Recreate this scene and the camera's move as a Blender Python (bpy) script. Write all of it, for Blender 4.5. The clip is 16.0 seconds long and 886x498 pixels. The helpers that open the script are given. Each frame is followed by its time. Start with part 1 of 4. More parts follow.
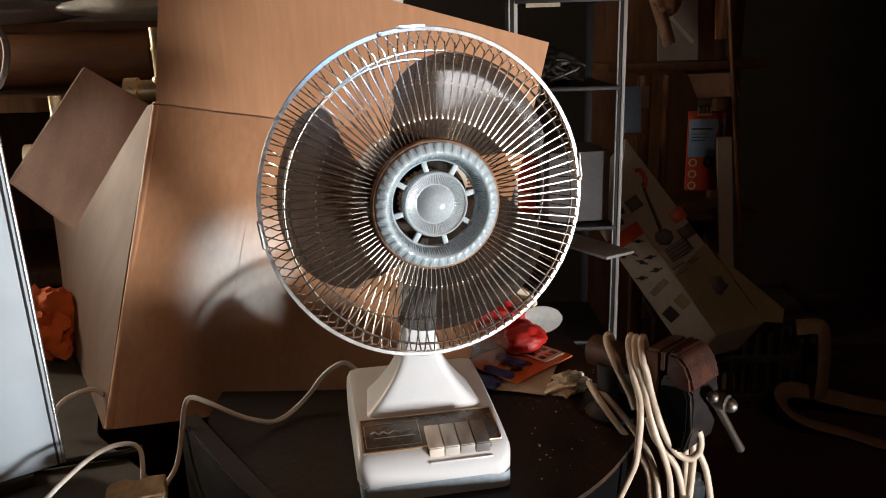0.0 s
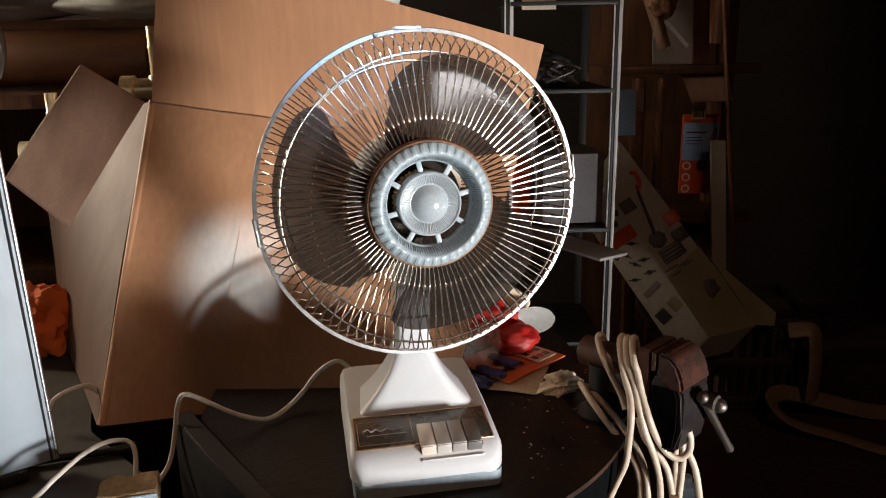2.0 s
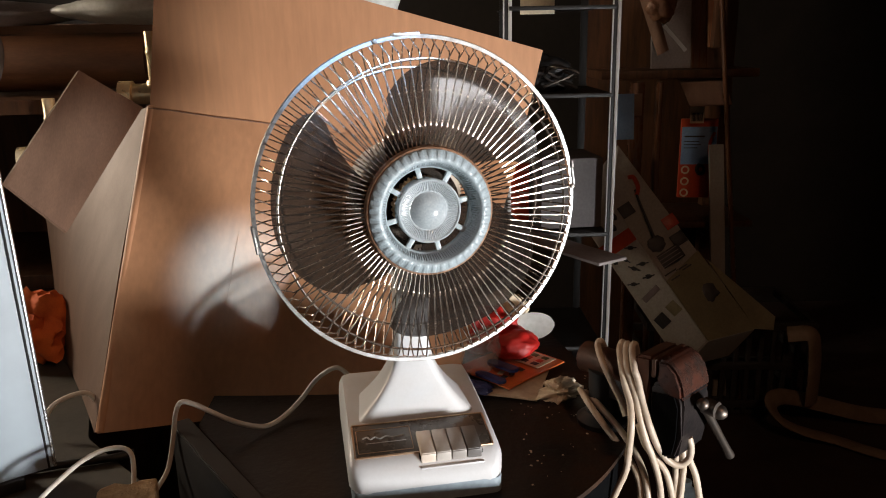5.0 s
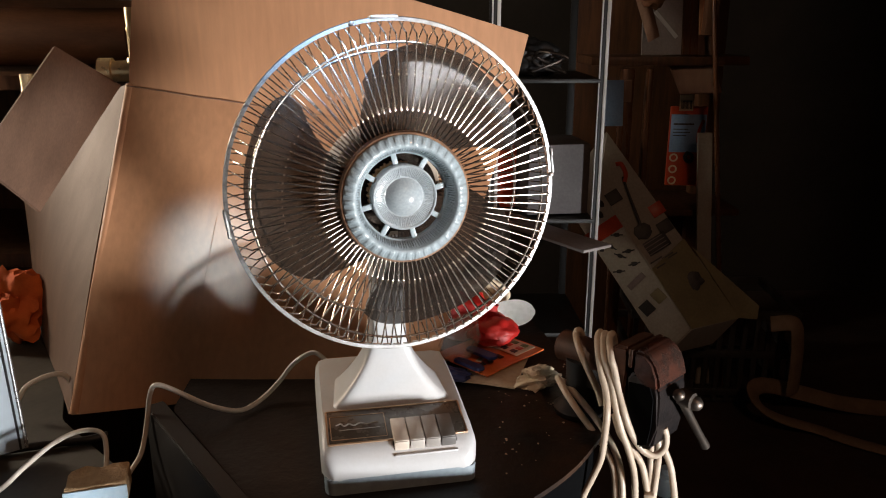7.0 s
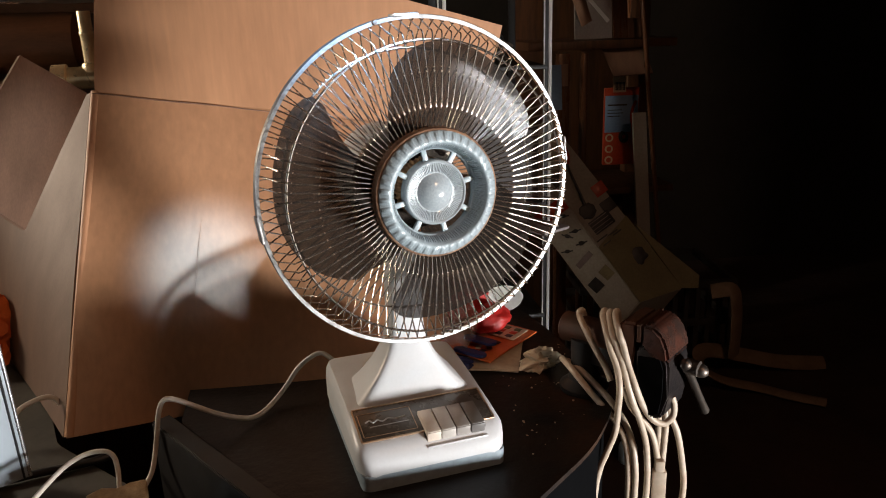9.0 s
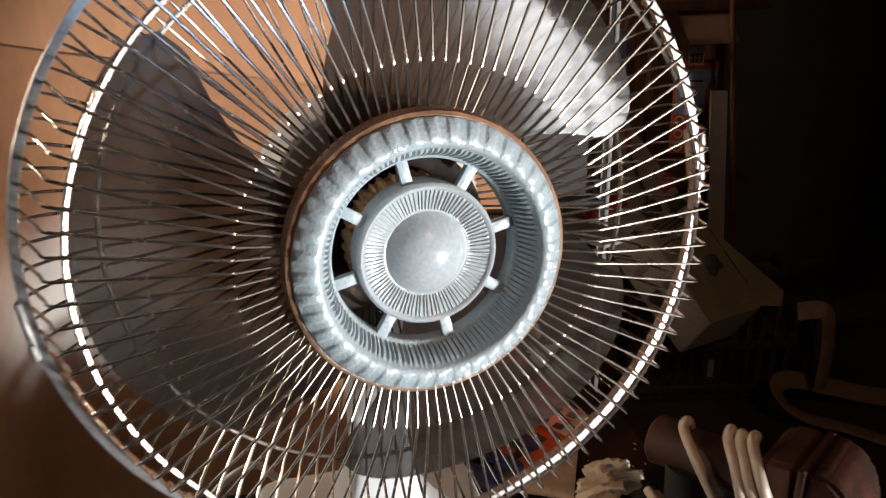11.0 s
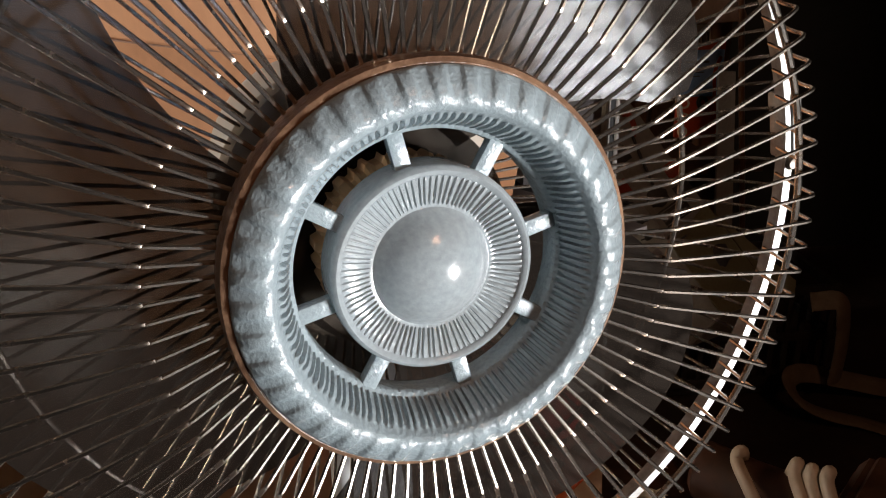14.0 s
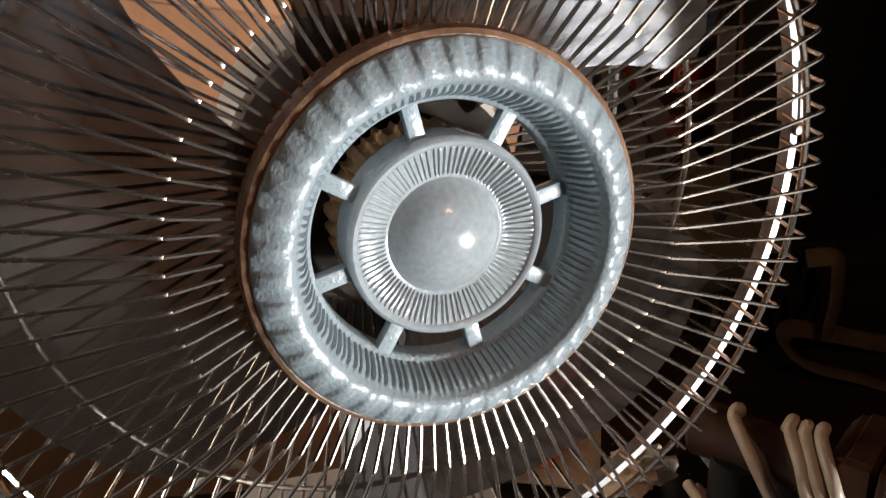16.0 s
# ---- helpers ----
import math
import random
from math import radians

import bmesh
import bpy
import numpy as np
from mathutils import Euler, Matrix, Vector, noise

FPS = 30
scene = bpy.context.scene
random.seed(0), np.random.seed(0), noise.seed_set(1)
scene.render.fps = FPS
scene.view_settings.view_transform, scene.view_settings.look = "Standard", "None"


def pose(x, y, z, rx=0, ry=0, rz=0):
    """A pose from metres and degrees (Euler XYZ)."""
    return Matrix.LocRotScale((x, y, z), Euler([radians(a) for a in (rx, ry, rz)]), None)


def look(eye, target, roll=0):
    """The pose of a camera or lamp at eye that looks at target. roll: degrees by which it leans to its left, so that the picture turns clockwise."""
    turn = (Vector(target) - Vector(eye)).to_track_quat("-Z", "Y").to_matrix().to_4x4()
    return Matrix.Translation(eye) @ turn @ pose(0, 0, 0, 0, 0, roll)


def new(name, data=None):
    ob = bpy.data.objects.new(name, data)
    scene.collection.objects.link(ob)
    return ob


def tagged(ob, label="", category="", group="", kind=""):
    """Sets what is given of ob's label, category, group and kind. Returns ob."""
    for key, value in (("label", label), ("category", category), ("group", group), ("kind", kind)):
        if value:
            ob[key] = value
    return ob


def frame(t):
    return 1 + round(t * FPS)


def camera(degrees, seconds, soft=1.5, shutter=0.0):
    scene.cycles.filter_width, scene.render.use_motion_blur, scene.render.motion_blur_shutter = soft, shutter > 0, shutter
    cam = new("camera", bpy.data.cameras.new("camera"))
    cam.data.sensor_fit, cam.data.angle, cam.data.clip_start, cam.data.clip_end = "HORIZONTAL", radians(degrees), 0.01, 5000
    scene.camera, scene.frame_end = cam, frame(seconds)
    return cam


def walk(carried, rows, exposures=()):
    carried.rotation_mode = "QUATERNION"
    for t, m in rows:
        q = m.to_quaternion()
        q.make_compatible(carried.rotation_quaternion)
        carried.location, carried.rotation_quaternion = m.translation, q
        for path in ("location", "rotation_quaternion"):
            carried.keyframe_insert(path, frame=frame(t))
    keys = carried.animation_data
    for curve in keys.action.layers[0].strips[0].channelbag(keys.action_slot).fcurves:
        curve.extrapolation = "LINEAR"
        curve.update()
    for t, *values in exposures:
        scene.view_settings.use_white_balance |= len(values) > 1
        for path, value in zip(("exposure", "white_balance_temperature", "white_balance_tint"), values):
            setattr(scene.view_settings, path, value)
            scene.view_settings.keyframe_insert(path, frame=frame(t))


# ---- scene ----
cam = camera(60.3, 16.0, soft=1.0, shutter=0.4)
PATH = [
    (0, (0.001, -0.035, 1.388), (0.02, 1.891, 0.85), -1.7),
    (0.5, (0.001, -0.04, 1.389), (0.026, 1.886, 0.851), -1.5),
    (1, (0.001, -0.047, 1.391), (0.018, 1.879, 0.853), -1.4),
    (1.5, (0.002, -0.046, 1.39), (0.029, 1.88, 0.854), -1.3),
    (2, (0.002, -0.043, 1.388), (0.035, 1.883, 0.853), -1.1),
    (2.5, (0.0, -0.04, 1.39), (0.041, 1.889, 0.861), -0.7),
    (3, (0.002, -0.038, 1.389), (0.035, 1.888, 0.852), -1.2),
    (3.5, (0.002, -0.037, 1.39), (0.047, 1.89, 0.857), -1.0),
    (4, (0.002, -0.039, 1.391), (0.037, 1.891, 0.865), -1.1),
    (6.5, (-0.001, -0.034, 1.391), (0.049, 1.89, 0.848), -1.0),
    (7, (0.018, -0.028, 1.393), (0.079, 1.888, 0.822), 0.0),
    (7.5, (0.048, -0.03, 1.398), (0.04, 1.891, 0.84), 0.2),
    (8, (-0.056, -0.032, 1.405), (0.14, 1.867, 0.812), -1.9),
    (8.5, (-0.103, -0.037, 1.404), (0.191, 1.858, 0.834), -1.3),
    (9, (-0.107, -0.03, 1.403), (0.17, 1.857, 0.802), -1.9),
    (9.2, (-0.105, -0.026, 1.404), (0.182, 1.864, 0.817), -1.9),
    (11.3, (-0.018, 0.476, 1.324), (0.144, 2.355, 0.656), -0.5),
    (11.5, (-0.018, 0.503, 1.315), (0.15, 2.383, 0.654), -0.1),
    (12, (-0.021, 0.529, 1.309), (0.169, 2.379, 0.575), -0.2),
    (12.5, (-0.02, 0.526, 1.308), (0.168, 2.378, 0.575), -1.1),
    (13, (-0.017, 0.52, 1.308), (0.147, 2.379, 0.588), -1.5),
    (13.5, (-0.018, 0.522, 1.308), (0.166, 2.389, 0.614), -1.6),
    (14, (-0.018, 0.523, 1.309), (0.172, 2.392, 0.621), -1.4),
    (14.5, (-0.019, 0.524, 1.308), (0.174, 2.389, 0.61), -1.1),
    (15, (-0.023, 0.527, 1.314), (0.206, 2.385, 0.611), -0.9),
    (15.5, (-0.026, 0.525, 1.318), (0.222, 2.369, 0.586), -0.9),
    (16, (-0.024, 0.521, 1.315), (0.169, 2.346, 0.519), -1.4),
]
walk(cam, [(t, look(eye, target, roll)) for t, eye, target, roll in PATH],
     [(0, 0.0), (7.0, 0.0), (7.5, 0.2), (8.0, 0.1), (8.5, 0.0), (9.2, 0.0), (11.3, 0.22), (12.0, -0.10), (13.0, -0.18), (15.0, -0.25), (16.0, -0.15)])

# ---- light ----
world = bpy.data.worlds.new("sky")
scene.world = world
world.use_nodes = True
wn = world.node_tree.nodes
sky = wn.new("ShaderNodeTexSky")
sky.sky_type = "NISHITA"
sky.sun_disc = False
sky.sun_elevation, sky.sun_rotation = radians(40), radians(140)
world.node_tree.links.new(sky.outputs[0], wn["Background"].inputs[0])
wn["Background"].inputs[1].default_value = 0.05
scene.view_settings.exposure = 0.0


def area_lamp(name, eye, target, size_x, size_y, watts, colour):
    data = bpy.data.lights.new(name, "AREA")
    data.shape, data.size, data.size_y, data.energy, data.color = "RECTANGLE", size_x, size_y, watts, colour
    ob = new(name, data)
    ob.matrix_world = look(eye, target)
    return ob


# daylight from a low side opening, a roof hatch and a small west window
area_lamp("side_opening_daylight", (2.80, -1.70, 0.30), (0.0, 0.9, 1.1), 0.66, 0.44, 296, (0.965, 0.96, 0.965))
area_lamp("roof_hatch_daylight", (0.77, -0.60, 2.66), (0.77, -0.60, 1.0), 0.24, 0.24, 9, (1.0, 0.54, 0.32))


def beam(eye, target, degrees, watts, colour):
    data = bpy.data.lights.new("cool_patch_spot", "SPOT")
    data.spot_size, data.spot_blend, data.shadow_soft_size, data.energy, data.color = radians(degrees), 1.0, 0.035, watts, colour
    ob = new("cool_patch_spot", data)
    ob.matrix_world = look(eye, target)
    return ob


# narrow cool spot, added just for the bluish patch on the carton
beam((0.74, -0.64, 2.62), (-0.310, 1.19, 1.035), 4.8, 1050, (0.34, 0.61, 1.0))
# west window is out of view, added to lift the pile behind the carton
area_lamp("west_fill_daylight", (-2.15, 1.75, 1.62), (0.0, 1.75, 1.45), 0.5, 0.4, 40, (1.0, 0.84, 0.66))


# ---- materials ----
def mat(name, colour, rough=0.5, metal=0.0, dirt=None, scale=8.0, amount=0.5, fine=120.0, bump=0.1, depth=0.0006, stretch=(1, 1, 1), vary=0.0, alpha=1.0, spec=0.5, rough_var=0.12, coat=0.0, streak=None, speckle=0.25):
    m = bpy.data.materials.new(name)
    m.use_nodes = True
    nt = m.node_tree
    n, l = nt.nodes, nt.links
    bsdf = n["Principled BSDF"]
    bsdf.inputs["Metallic"].default_value = metal
    bsdf.inputs["Alpha"].default_value = alpha
    bsdf.inputs["Coat Weight"].default_value = coat
    bsdf.inputs["Specular IOR Level"].default_value = spec
    co = n.new("ShaderNodeTexCoord")
    mp = n.new("ShaderNodeMapping")
    mp.inputs["Scale"].default_value = stretch
    l.new(co.outputs["Object"], mp.inputs["Vector"])
    big, small = n.new("ShaderNodeTexNoise"), n.new("ShaderNodeTexNoise")
    big.inputs["Scale"].default_value, big.inputs["Detail"].default_value, big.inputs["Roughness"].default_value = scale, 6, 0.62
    small.inputs["Scale"].default_value, small.inputs["Detail"].default_value = fine, 4
    for t in (big, small):
        l.new(mp.outputs[0], t.inputs["Vector"])
    ramp = n.new("ShaderNodeValToRGB")
    ramp.color_ramp.elements[0].position, ramp.color_ramp.elements[1].position = 0.38, 0.66
    l.new(big.outputs[0], ramp.inputs[0])
    dirt = dirt or tuple(c * 0.6 for c in colour)
    mix = n.new("ShaderNodeMixRGB")
    mix.inputs[1].default_value, mix.inputs[2].default_value = (*colour, 1), (*dirt, 1)
    fac = n.new("ShaderNodeMath")
    fac.operation, fac.inputs[1].default_value = "MULTIPLY", amount
    l.new(ramp.outputs[0], fac.inputs[0])
    l.new(fac.outputs[0], mix.inputs[0])
    grain = n.new("ShaderNodeMixRGB")
    grain.blend_type = "OVERLAY"
    grain.inputs[0].default_value = speckle
    l.new(mix.outputs[0], grain.inputs[1])
    l.new(small.outputs[0], grain.inputs[2])
    last = grain
    if streak:
        mp2, lines = n.new("ShaderNodeMapping"), n.new("ShaderNodeTexNoise")
        mp2.inputs["Scale"].default_value = streak
        lines.inputs["Scale"].default_value, lines.inputs["Detail"].default_value = 1.0, 5
        l.new(co.outputs["Object"], mp2.inputs["Vector"])
        l.new(mp2.outputs[0], lines.inputs["Vector"])
        lay = n.new("ShaderNodeMixRGB")
        lay.blend_type = "OVERLAY"
        lay.inputs[0].default_value = 0.18
        l.new(last.outputs[0], lay.inputs[1])
        l.new(lines.outputs[0], lay.inputs[2])
        last = lay
    if vary:
        info = n.new("ShaderNodeObjectInfo")
        hsv = n.new("ShaderNodeHueSaturation")
        rng = n.new("ShaderNodeMapRange")
        rng.inputs[3].default_value, rng.inputs[4].default_value = 1 - vary, 1 + vary
        l.new(info.outputs["Random"], rng.inputs[0])
        l.new(rng.outputs[0], hsv.inputs["Value"])
        l.new(last.outputs[0], hsv.inputs["Color"])
        last = hsv
    l.new(last.outputs[0], bsdf.inputs["Base Color"])
    rr = n.new("ShaderNodeMapRange")
    rr.inputs[3].default_value, rr.inputs[4].default_value = max(0.02, rough - rough_var), min(1, rough + rough_var)
    l.new(big.outputs[0], rr.inputs[0])
    l.new(rr.outputs[0], bsdf.inputs["Roughness"])
    if bump:
        b = n.new("ShaderNodeBump")
        b.inputs["Strength"].default_value, b.inputs["Distance"].default_value = bump, depth
        l.new(small.outputs[0], b.inputs["Height"])
        l.new(b.outputs[0], bsdf.inputs["Normal"])
        if coat:
            l.new(b.outputs[0], bsdf.inputs["Coat Normal"])
    return m


WHITE = mat("white_plastic", (0.55, 0.555, 0.56), 0.38, dirt=(0.46, 0.41, 0.36), scale=14, amount=0.25, fine=300, bump=0.03, speckle=0.06)
SKIRT = mat("blue_grey_plastic", (0.27, 0.33, 0.37), 0.42, dirt=(0.2, 0.23, 0.25), scale=20, amount=0.4, bump=0.05)
HUBGREY = mat("grey_painted_plastic", (0.34, 0.41, 0.44), 0.20, dirt=(0.28, 0.31, 0.32), scale=28, amount=0.35, fine=650, bump=0.6, depth=0.0007, rough_var=0.1, coat=0.6)
CAPGREY = mat("smooth_grey_plastic", (0.36, 0.41, 0.435), 0.18, dirt=(0.32, 0.315, 0.30), scale=28, amount=0.35, fine=430, bump=0.22, depth=0.0008, rough_var=0.08, coat=0.7)
WIRE = mat("tarnished_steel_wire", (0.80, 0.72, 0.64), 0.25, 1.0, dirt=(0.36, 0.23, 0.14), scale=90, amount=0.6, fine=700, bump=0.2, depth=0.0002, vary=0.12)
RIM = mat("aged_bright_steel", (0.48, 0.48, 0.475), 0.42, 0.85, dirt=(0.22, 0.20, 0.18), scale=60, amount=0.8, fine=500, bump=0.25, depth=0.0003)
BLADE = mat("smoky_plastic", (0.027, 0.021, 0.017), 0.12, dirt=(0.038, 0.030, 0.025), scale=10, amount=0.6, fine=250, bump=0.02, alpha=0.73, rough_var=0.05, spec=0.045)
BAND = mat("brown_band", (0.30, 0.175, 0.105), 0.3, dirt=(0.10, 0.048, 0.028), scale=70, amount=0.8, fine=500, bump=0.6, depth=0.0008)
KNOB = mat("brown_plastic", (0.60, 0.38, 0.20), 0.4, scale=40)
MOTOR = mat("yellowed_plastic", (0.50, 0.40, 0.30), 0.45, scale=20)
PLATE = mat("dark_label_foil", (0.10, 0.085, 0.07), 0.28, 0.3, scale=25, amount=0.4)
GOLD = mat("worn_gilt_trim", (0.60, 0.42, 0.28), 0.35, 0.7, scale=50)
SILVER = mat("silver_print", (0.55, 0.55, 0.54), 0.35, 0.5, scale=50)
KEYMATS = [mat("ivory_key", (0.70, 0.60, 0.50), 0.4), mat("pale_grey_key", (0.52, 0.48, 0.43), 0.4), mat("grey_key", (0.36, 0.33, 0.30), 0.4), mat("dark_grey_key", (0.16, 0.15, 0.14), 0.4)]
DARK = mat("dark_recess", (0.02, 0.018, 0.016), 0.6)
CARD = mat("cardboard", (0.50, 0.255, 0.132), 0.5, dirt=(0.27, 0.118, 0.053), scale=2.6, amount=0.35, fine=45, bump=0.12, stretch=(2.2, 1, 0.6), rough_var=0.08, streak=(95, 95, 2.2), speckle=0.10)
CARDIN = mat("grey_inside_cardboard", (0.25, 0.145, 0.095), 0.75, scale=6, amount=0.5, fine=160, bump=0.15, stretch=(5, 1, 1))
TABLE = mat("blackened_tabletop", (0.006, 0.005, 0.0045), 0.46, dirt=(0.060, 0.026, 0.012), scale=13, amount=0.9, fine=90, bump=0.7, depth=0.0015, rough_var=0.25, spec=0.25)


def worn_end(m, x0, x1, low):
    """Lets the brown wear of a top show mostly towards one end, where things were clamped."""
    nt = m.node_tree
    n, l = nt.nodes, nt.links
    co = next(k for k in n if k.bl_idname == "ShaderNodeTexCoord")
    fac = next(k for k in n if k.bl_idname == "ShaderNodeMath")
    split, rng, mul = n.new("ShaderNodeSeparateXYZ"), n.new("ShaderNodeMapRange"), n.new("ShaderNodeMath")
    rng.inputs[1].default_value, rng.inputs[2].default_value, rng.inputs[3].default_value, rng.inputs[4].default_value = x0, x1, low, 1.0
    l.new(co.outputs["Object"], split.inputs[0])
    l.new(split.outputs[0], rng.inputs[0])
    mul.operation = "MULTIPLY"
    target = fac.outputs[0].links[0].to_socket
    l.new(fac.outputs[0], mul.inputs[0])
    l.new(rng.outputs[0], mul.inputs[1])
    l.new(mul.outputs[0], target)


worn_end(TABLE, 0.10, 0.24, 0.12)
BLACK = mat("black_board_and_shaded_steel", (0.008, 0.0075, 0.007), 0.5, dirt=(0.018, 0.015, 0.012), scale=14, bump=0.2)
OLIVE = mat("dusty_grey_sheet", (0.062, 0.055, 0.043), 0.6, dirt=(0.032, 0.028, 0.022), scale=7, amount=0.8, bump=0.2)
ENAMEL = mat("pale_blue_enamel", (0.28, 0.335, 0.375), 0.4, dirt=(0.24, 0.285, 0.315), scale=3, amount=0.5, fine=9, bump=0.02)
CHROME = mat("bright_trim", (0.8, 0.8, 0.8), 0.25, 0.9, scale=40, amount=0.3)
FLEX = mat("cream_flex", (0.50, 0.42, 0.33), 0.4, dirt=(0.34, 0.23, 0.14), scale=20, amount=0.6, bump=0.05)
FLEXW = mat("white_flex", (0.66, 0.62, 0.55), 0.45, dirt=(0.45, 0.36, 0.27), scale=20, amount=0.5, bump=0.05)
IRON = mat("oily_cast_iron", (0.013, 0.012, 0.0125), 0.34, 0.25, dirt=(0.036, 0.020, 0.015), scale=22, amount=0.4, fine=150, bump=0.4, depth=0.0012, rough_var=0.2)
RUST = mat("rusty_iron", (0.060, 0.030, 0.019), 0.5, 0.4, dirt=(0.12, 0.046, 0.024), scale=24, amount=0.8, bump=0.4, depth=0.001)
JAW = mat("rust_stained_jaw", (0.042, 0.026, 0.021), 0.28, 0.3, dirt=(0.12, 0.034, 0.018), scale=30, amount=0.7, fine=180, bump=0.4, depth=0.0012, rough_var=0.18)
STEEL = mat("worn_steel", (0.20, 0.175, 0.155), 0.45, 1.0, dirt=(0.12, 0.085, 0.06), scale=40, amount=0.6)
# darker copy of the cardboard; holds the shade of the carton's side panel
CARDSIDE = mat("shaded_cardboard", (0.145, 0.074, 0.041), 0.6, dirt=(0.10, 0.053, 0.031), scale=5, amount=0.7, fine=160, bump=0.15, stretch=(3, 3, 0.6))
POSTM = mat("galvanised_lit_edge", (0.62, 0.60, 0.57), 0.5, 0.1, dirt=(0.2, 0.16, 0.12), scale=15, amount=0.6, stretch=(1, 1, 0.3))
WOODD = mat("dark_old_wood", (0.105, 0.045, 0.020), 0.42, dirt=(0.035, 0.016, 0.009), scale=9, amount=0.8, bump=0.3, stretch=(6, 6, 0.6))
VARNISH = mat("varnished_brown_wood", (0.13, 0.052, 0.022), 0.28, dirt=(0.05, 0.020, 0.010), scale=12, amount=0.8, bump=0.2, stretch=(6, 6, 0.5))
LEATHER = mat("brown_board", (0.27, 0.125, 0.060), 0.5, dirt=(0.13, 0.056, 0.027), scale=5, amount=0.8, bump=0.2, stretch=(0.6, 3, 3))
BRASS = mat("brass", (0.95, 0.76, 0.48), 0.3, 0.3, dirt=(0.6, 0.4, 0.2), scale=50, amount=0.5)
ORANGE = mat("orange_cloth", (0.75, 0.13, 0.015), 0.8, dirt=(0.5, 0.07, 0.01), scale=20, amount=0.6, fine=400, bump=0.3)
RED = mat("red_cloth", (0.46, 0.014, 0.010), 0.5, dirt=(0.28, 0.008, 0.006), scale=25, amount=0.6, bump=0.2)
BLUE = mat("blue_plastic", (0.02, 0.03, 0.12), 0.4, scale=20)
LEAFO = mat("orange_print", (0.72, 0.17, 0.04), 0.4, dirt=(0.55, 0.11, 0.03), scale=25)
PAPER = mat("cream_paper", (0.62, 0.52, 0.38), 0.7, dirt=(0.48, 0.38, 0.26), scale=20, amount=0.5)
INK = mat("dark_print", (0.035, 0.032, 0.03), 0.5, scale=30)
GREENI = mat("green_print", (0.12, 0.16, 0.06), 0.5, scale=30)
PKG = mat("printed_carton", (0.42, 0.40, 0.35), 0.5, dirt=(0.30, 0.26, 0.20), scale=4, amount=0.8, bump=0.08)
PKGOLIVE = mat("faded_green_carton", (0.30, 0.27, 0.15), 0.5, dirt=(0.18, 0.155, 0.09), scale=5, amount=0.8, bump=0.08)
SKYPRINT = mat("sky_blue_print", (0.25, 0.40, 0.62), 0.4, dirt=(0.16, 0.27, 0.5), scale=8, amount=0.6)
REDPRINT = mat("red_orange_print", (0.52, 0.060, 0.018), 0.4, scale=10)
SPOON = mat("pale_grey_plastic", (0.56, 0.56, 0.52), 0.35, scale=20, amount=0.3)
GREYCARD = mat("grey_carton", (0.28, 0.245, 0.235), 0.6, dirt=(0.19, 0.155, 0.145), scale=6, amount=0.7)
# grey carton again, darkened in colour for the shade inside the shelf
DIMCARD = mat("shade_dimmed_carton", (0.13, 0.115, 0.115), 0.6, dirt=(0.08, 0.07, 0.068), scale=6, amount=0.7)
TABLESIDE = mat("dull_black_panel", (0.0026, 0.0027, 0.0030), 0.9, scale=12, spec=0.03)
DUSTBLACK = mat("dusty_black_plastic", (0.045, 0.038, 0.033), 0.5, dirt=(0.020, 0.017, 0.015), scale=12, amount=0.7)
BLACKP = mat("black_plastic", (0.012, 0.011, 0.011), 0.45, scale=20)
# the back's deep shade is put into this near-black wall colour
WALL = mat("shade_darkened_wall", (0.020, 0.014, 0.010), 0.9, dirt=(0.010, 0.007, 0.005), scale=2, amount=0.8, fine=30, bump=0.3, depth=0.004)
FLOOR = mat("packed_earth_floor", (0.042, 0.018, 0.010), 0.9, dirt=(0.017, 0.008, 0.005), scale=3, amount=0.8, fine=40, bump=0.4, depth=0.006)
CHIP = mat("chipboard_edge", (0.50, 0.35, 0.19), 0.8, dirt=(0.3, 0.19, 0.09), scale=60, amount=0.8, fine=250, bump=0.8, depth=0.003)
PALEBLUE = mat("pale_blue_plastic", (0.50, 0.68, 0.80), 0.45, scale=10, amount=0.3)
STRAPM = mat("dusty_webbing", (0.22, 0.145, 0.09), 0.8, scale=15, amount=0.6)
FILM = mat("clear_film", (0.75, 0.72, 0.70), 0.12, scale=30, amount=0.3, alpha=0.22, bump=0.6, depth=0.004, fine=40)


# ---- mesh helpers ----
def part(name, bm, material, parent=None, label="", m=None, smooth=True, angle=40):
    me = bpy.data.meshes.new(name)
    bmesh.ops.recalc_face_normals(bm, faces=bm.faces[:])
    bm.to_mesh(me)
    bm.free()
    me.materials.append(material)
    if smooth:
        me.polygons.foreach_set("use_smooth", [True] * len(me.polygons))
        me.set_sharp_from_angle(angle=radians(angle))
    ob = new(name, me)
    put(ob, parent, m)
    if label:
        ob["label"] = label
    return ob


def world_of(ob):
    m = ob.matrix_basis.copy()
    while ob.parent:
        ob = ob.parent
        m = ob.matrix_basis @ m
    return m


def put(ob, parent, m=None):
    """Stands ob at the world pose m, under parent."""
    m = m or Matrix.Identity(4)
    if parent:
        ob.parent = parent
        ob.matrix_basis = world_of(parent).inverted() @ m
    else:
        ob.matrix_basis = m
    return ob


def thing(name, m, label, category, group="", kind=""):
    ob = new(name)
    ob.empty_display_size = 0.05
    ob.matrix_basis = m
    return tagged(ob, label, category, group, kind)


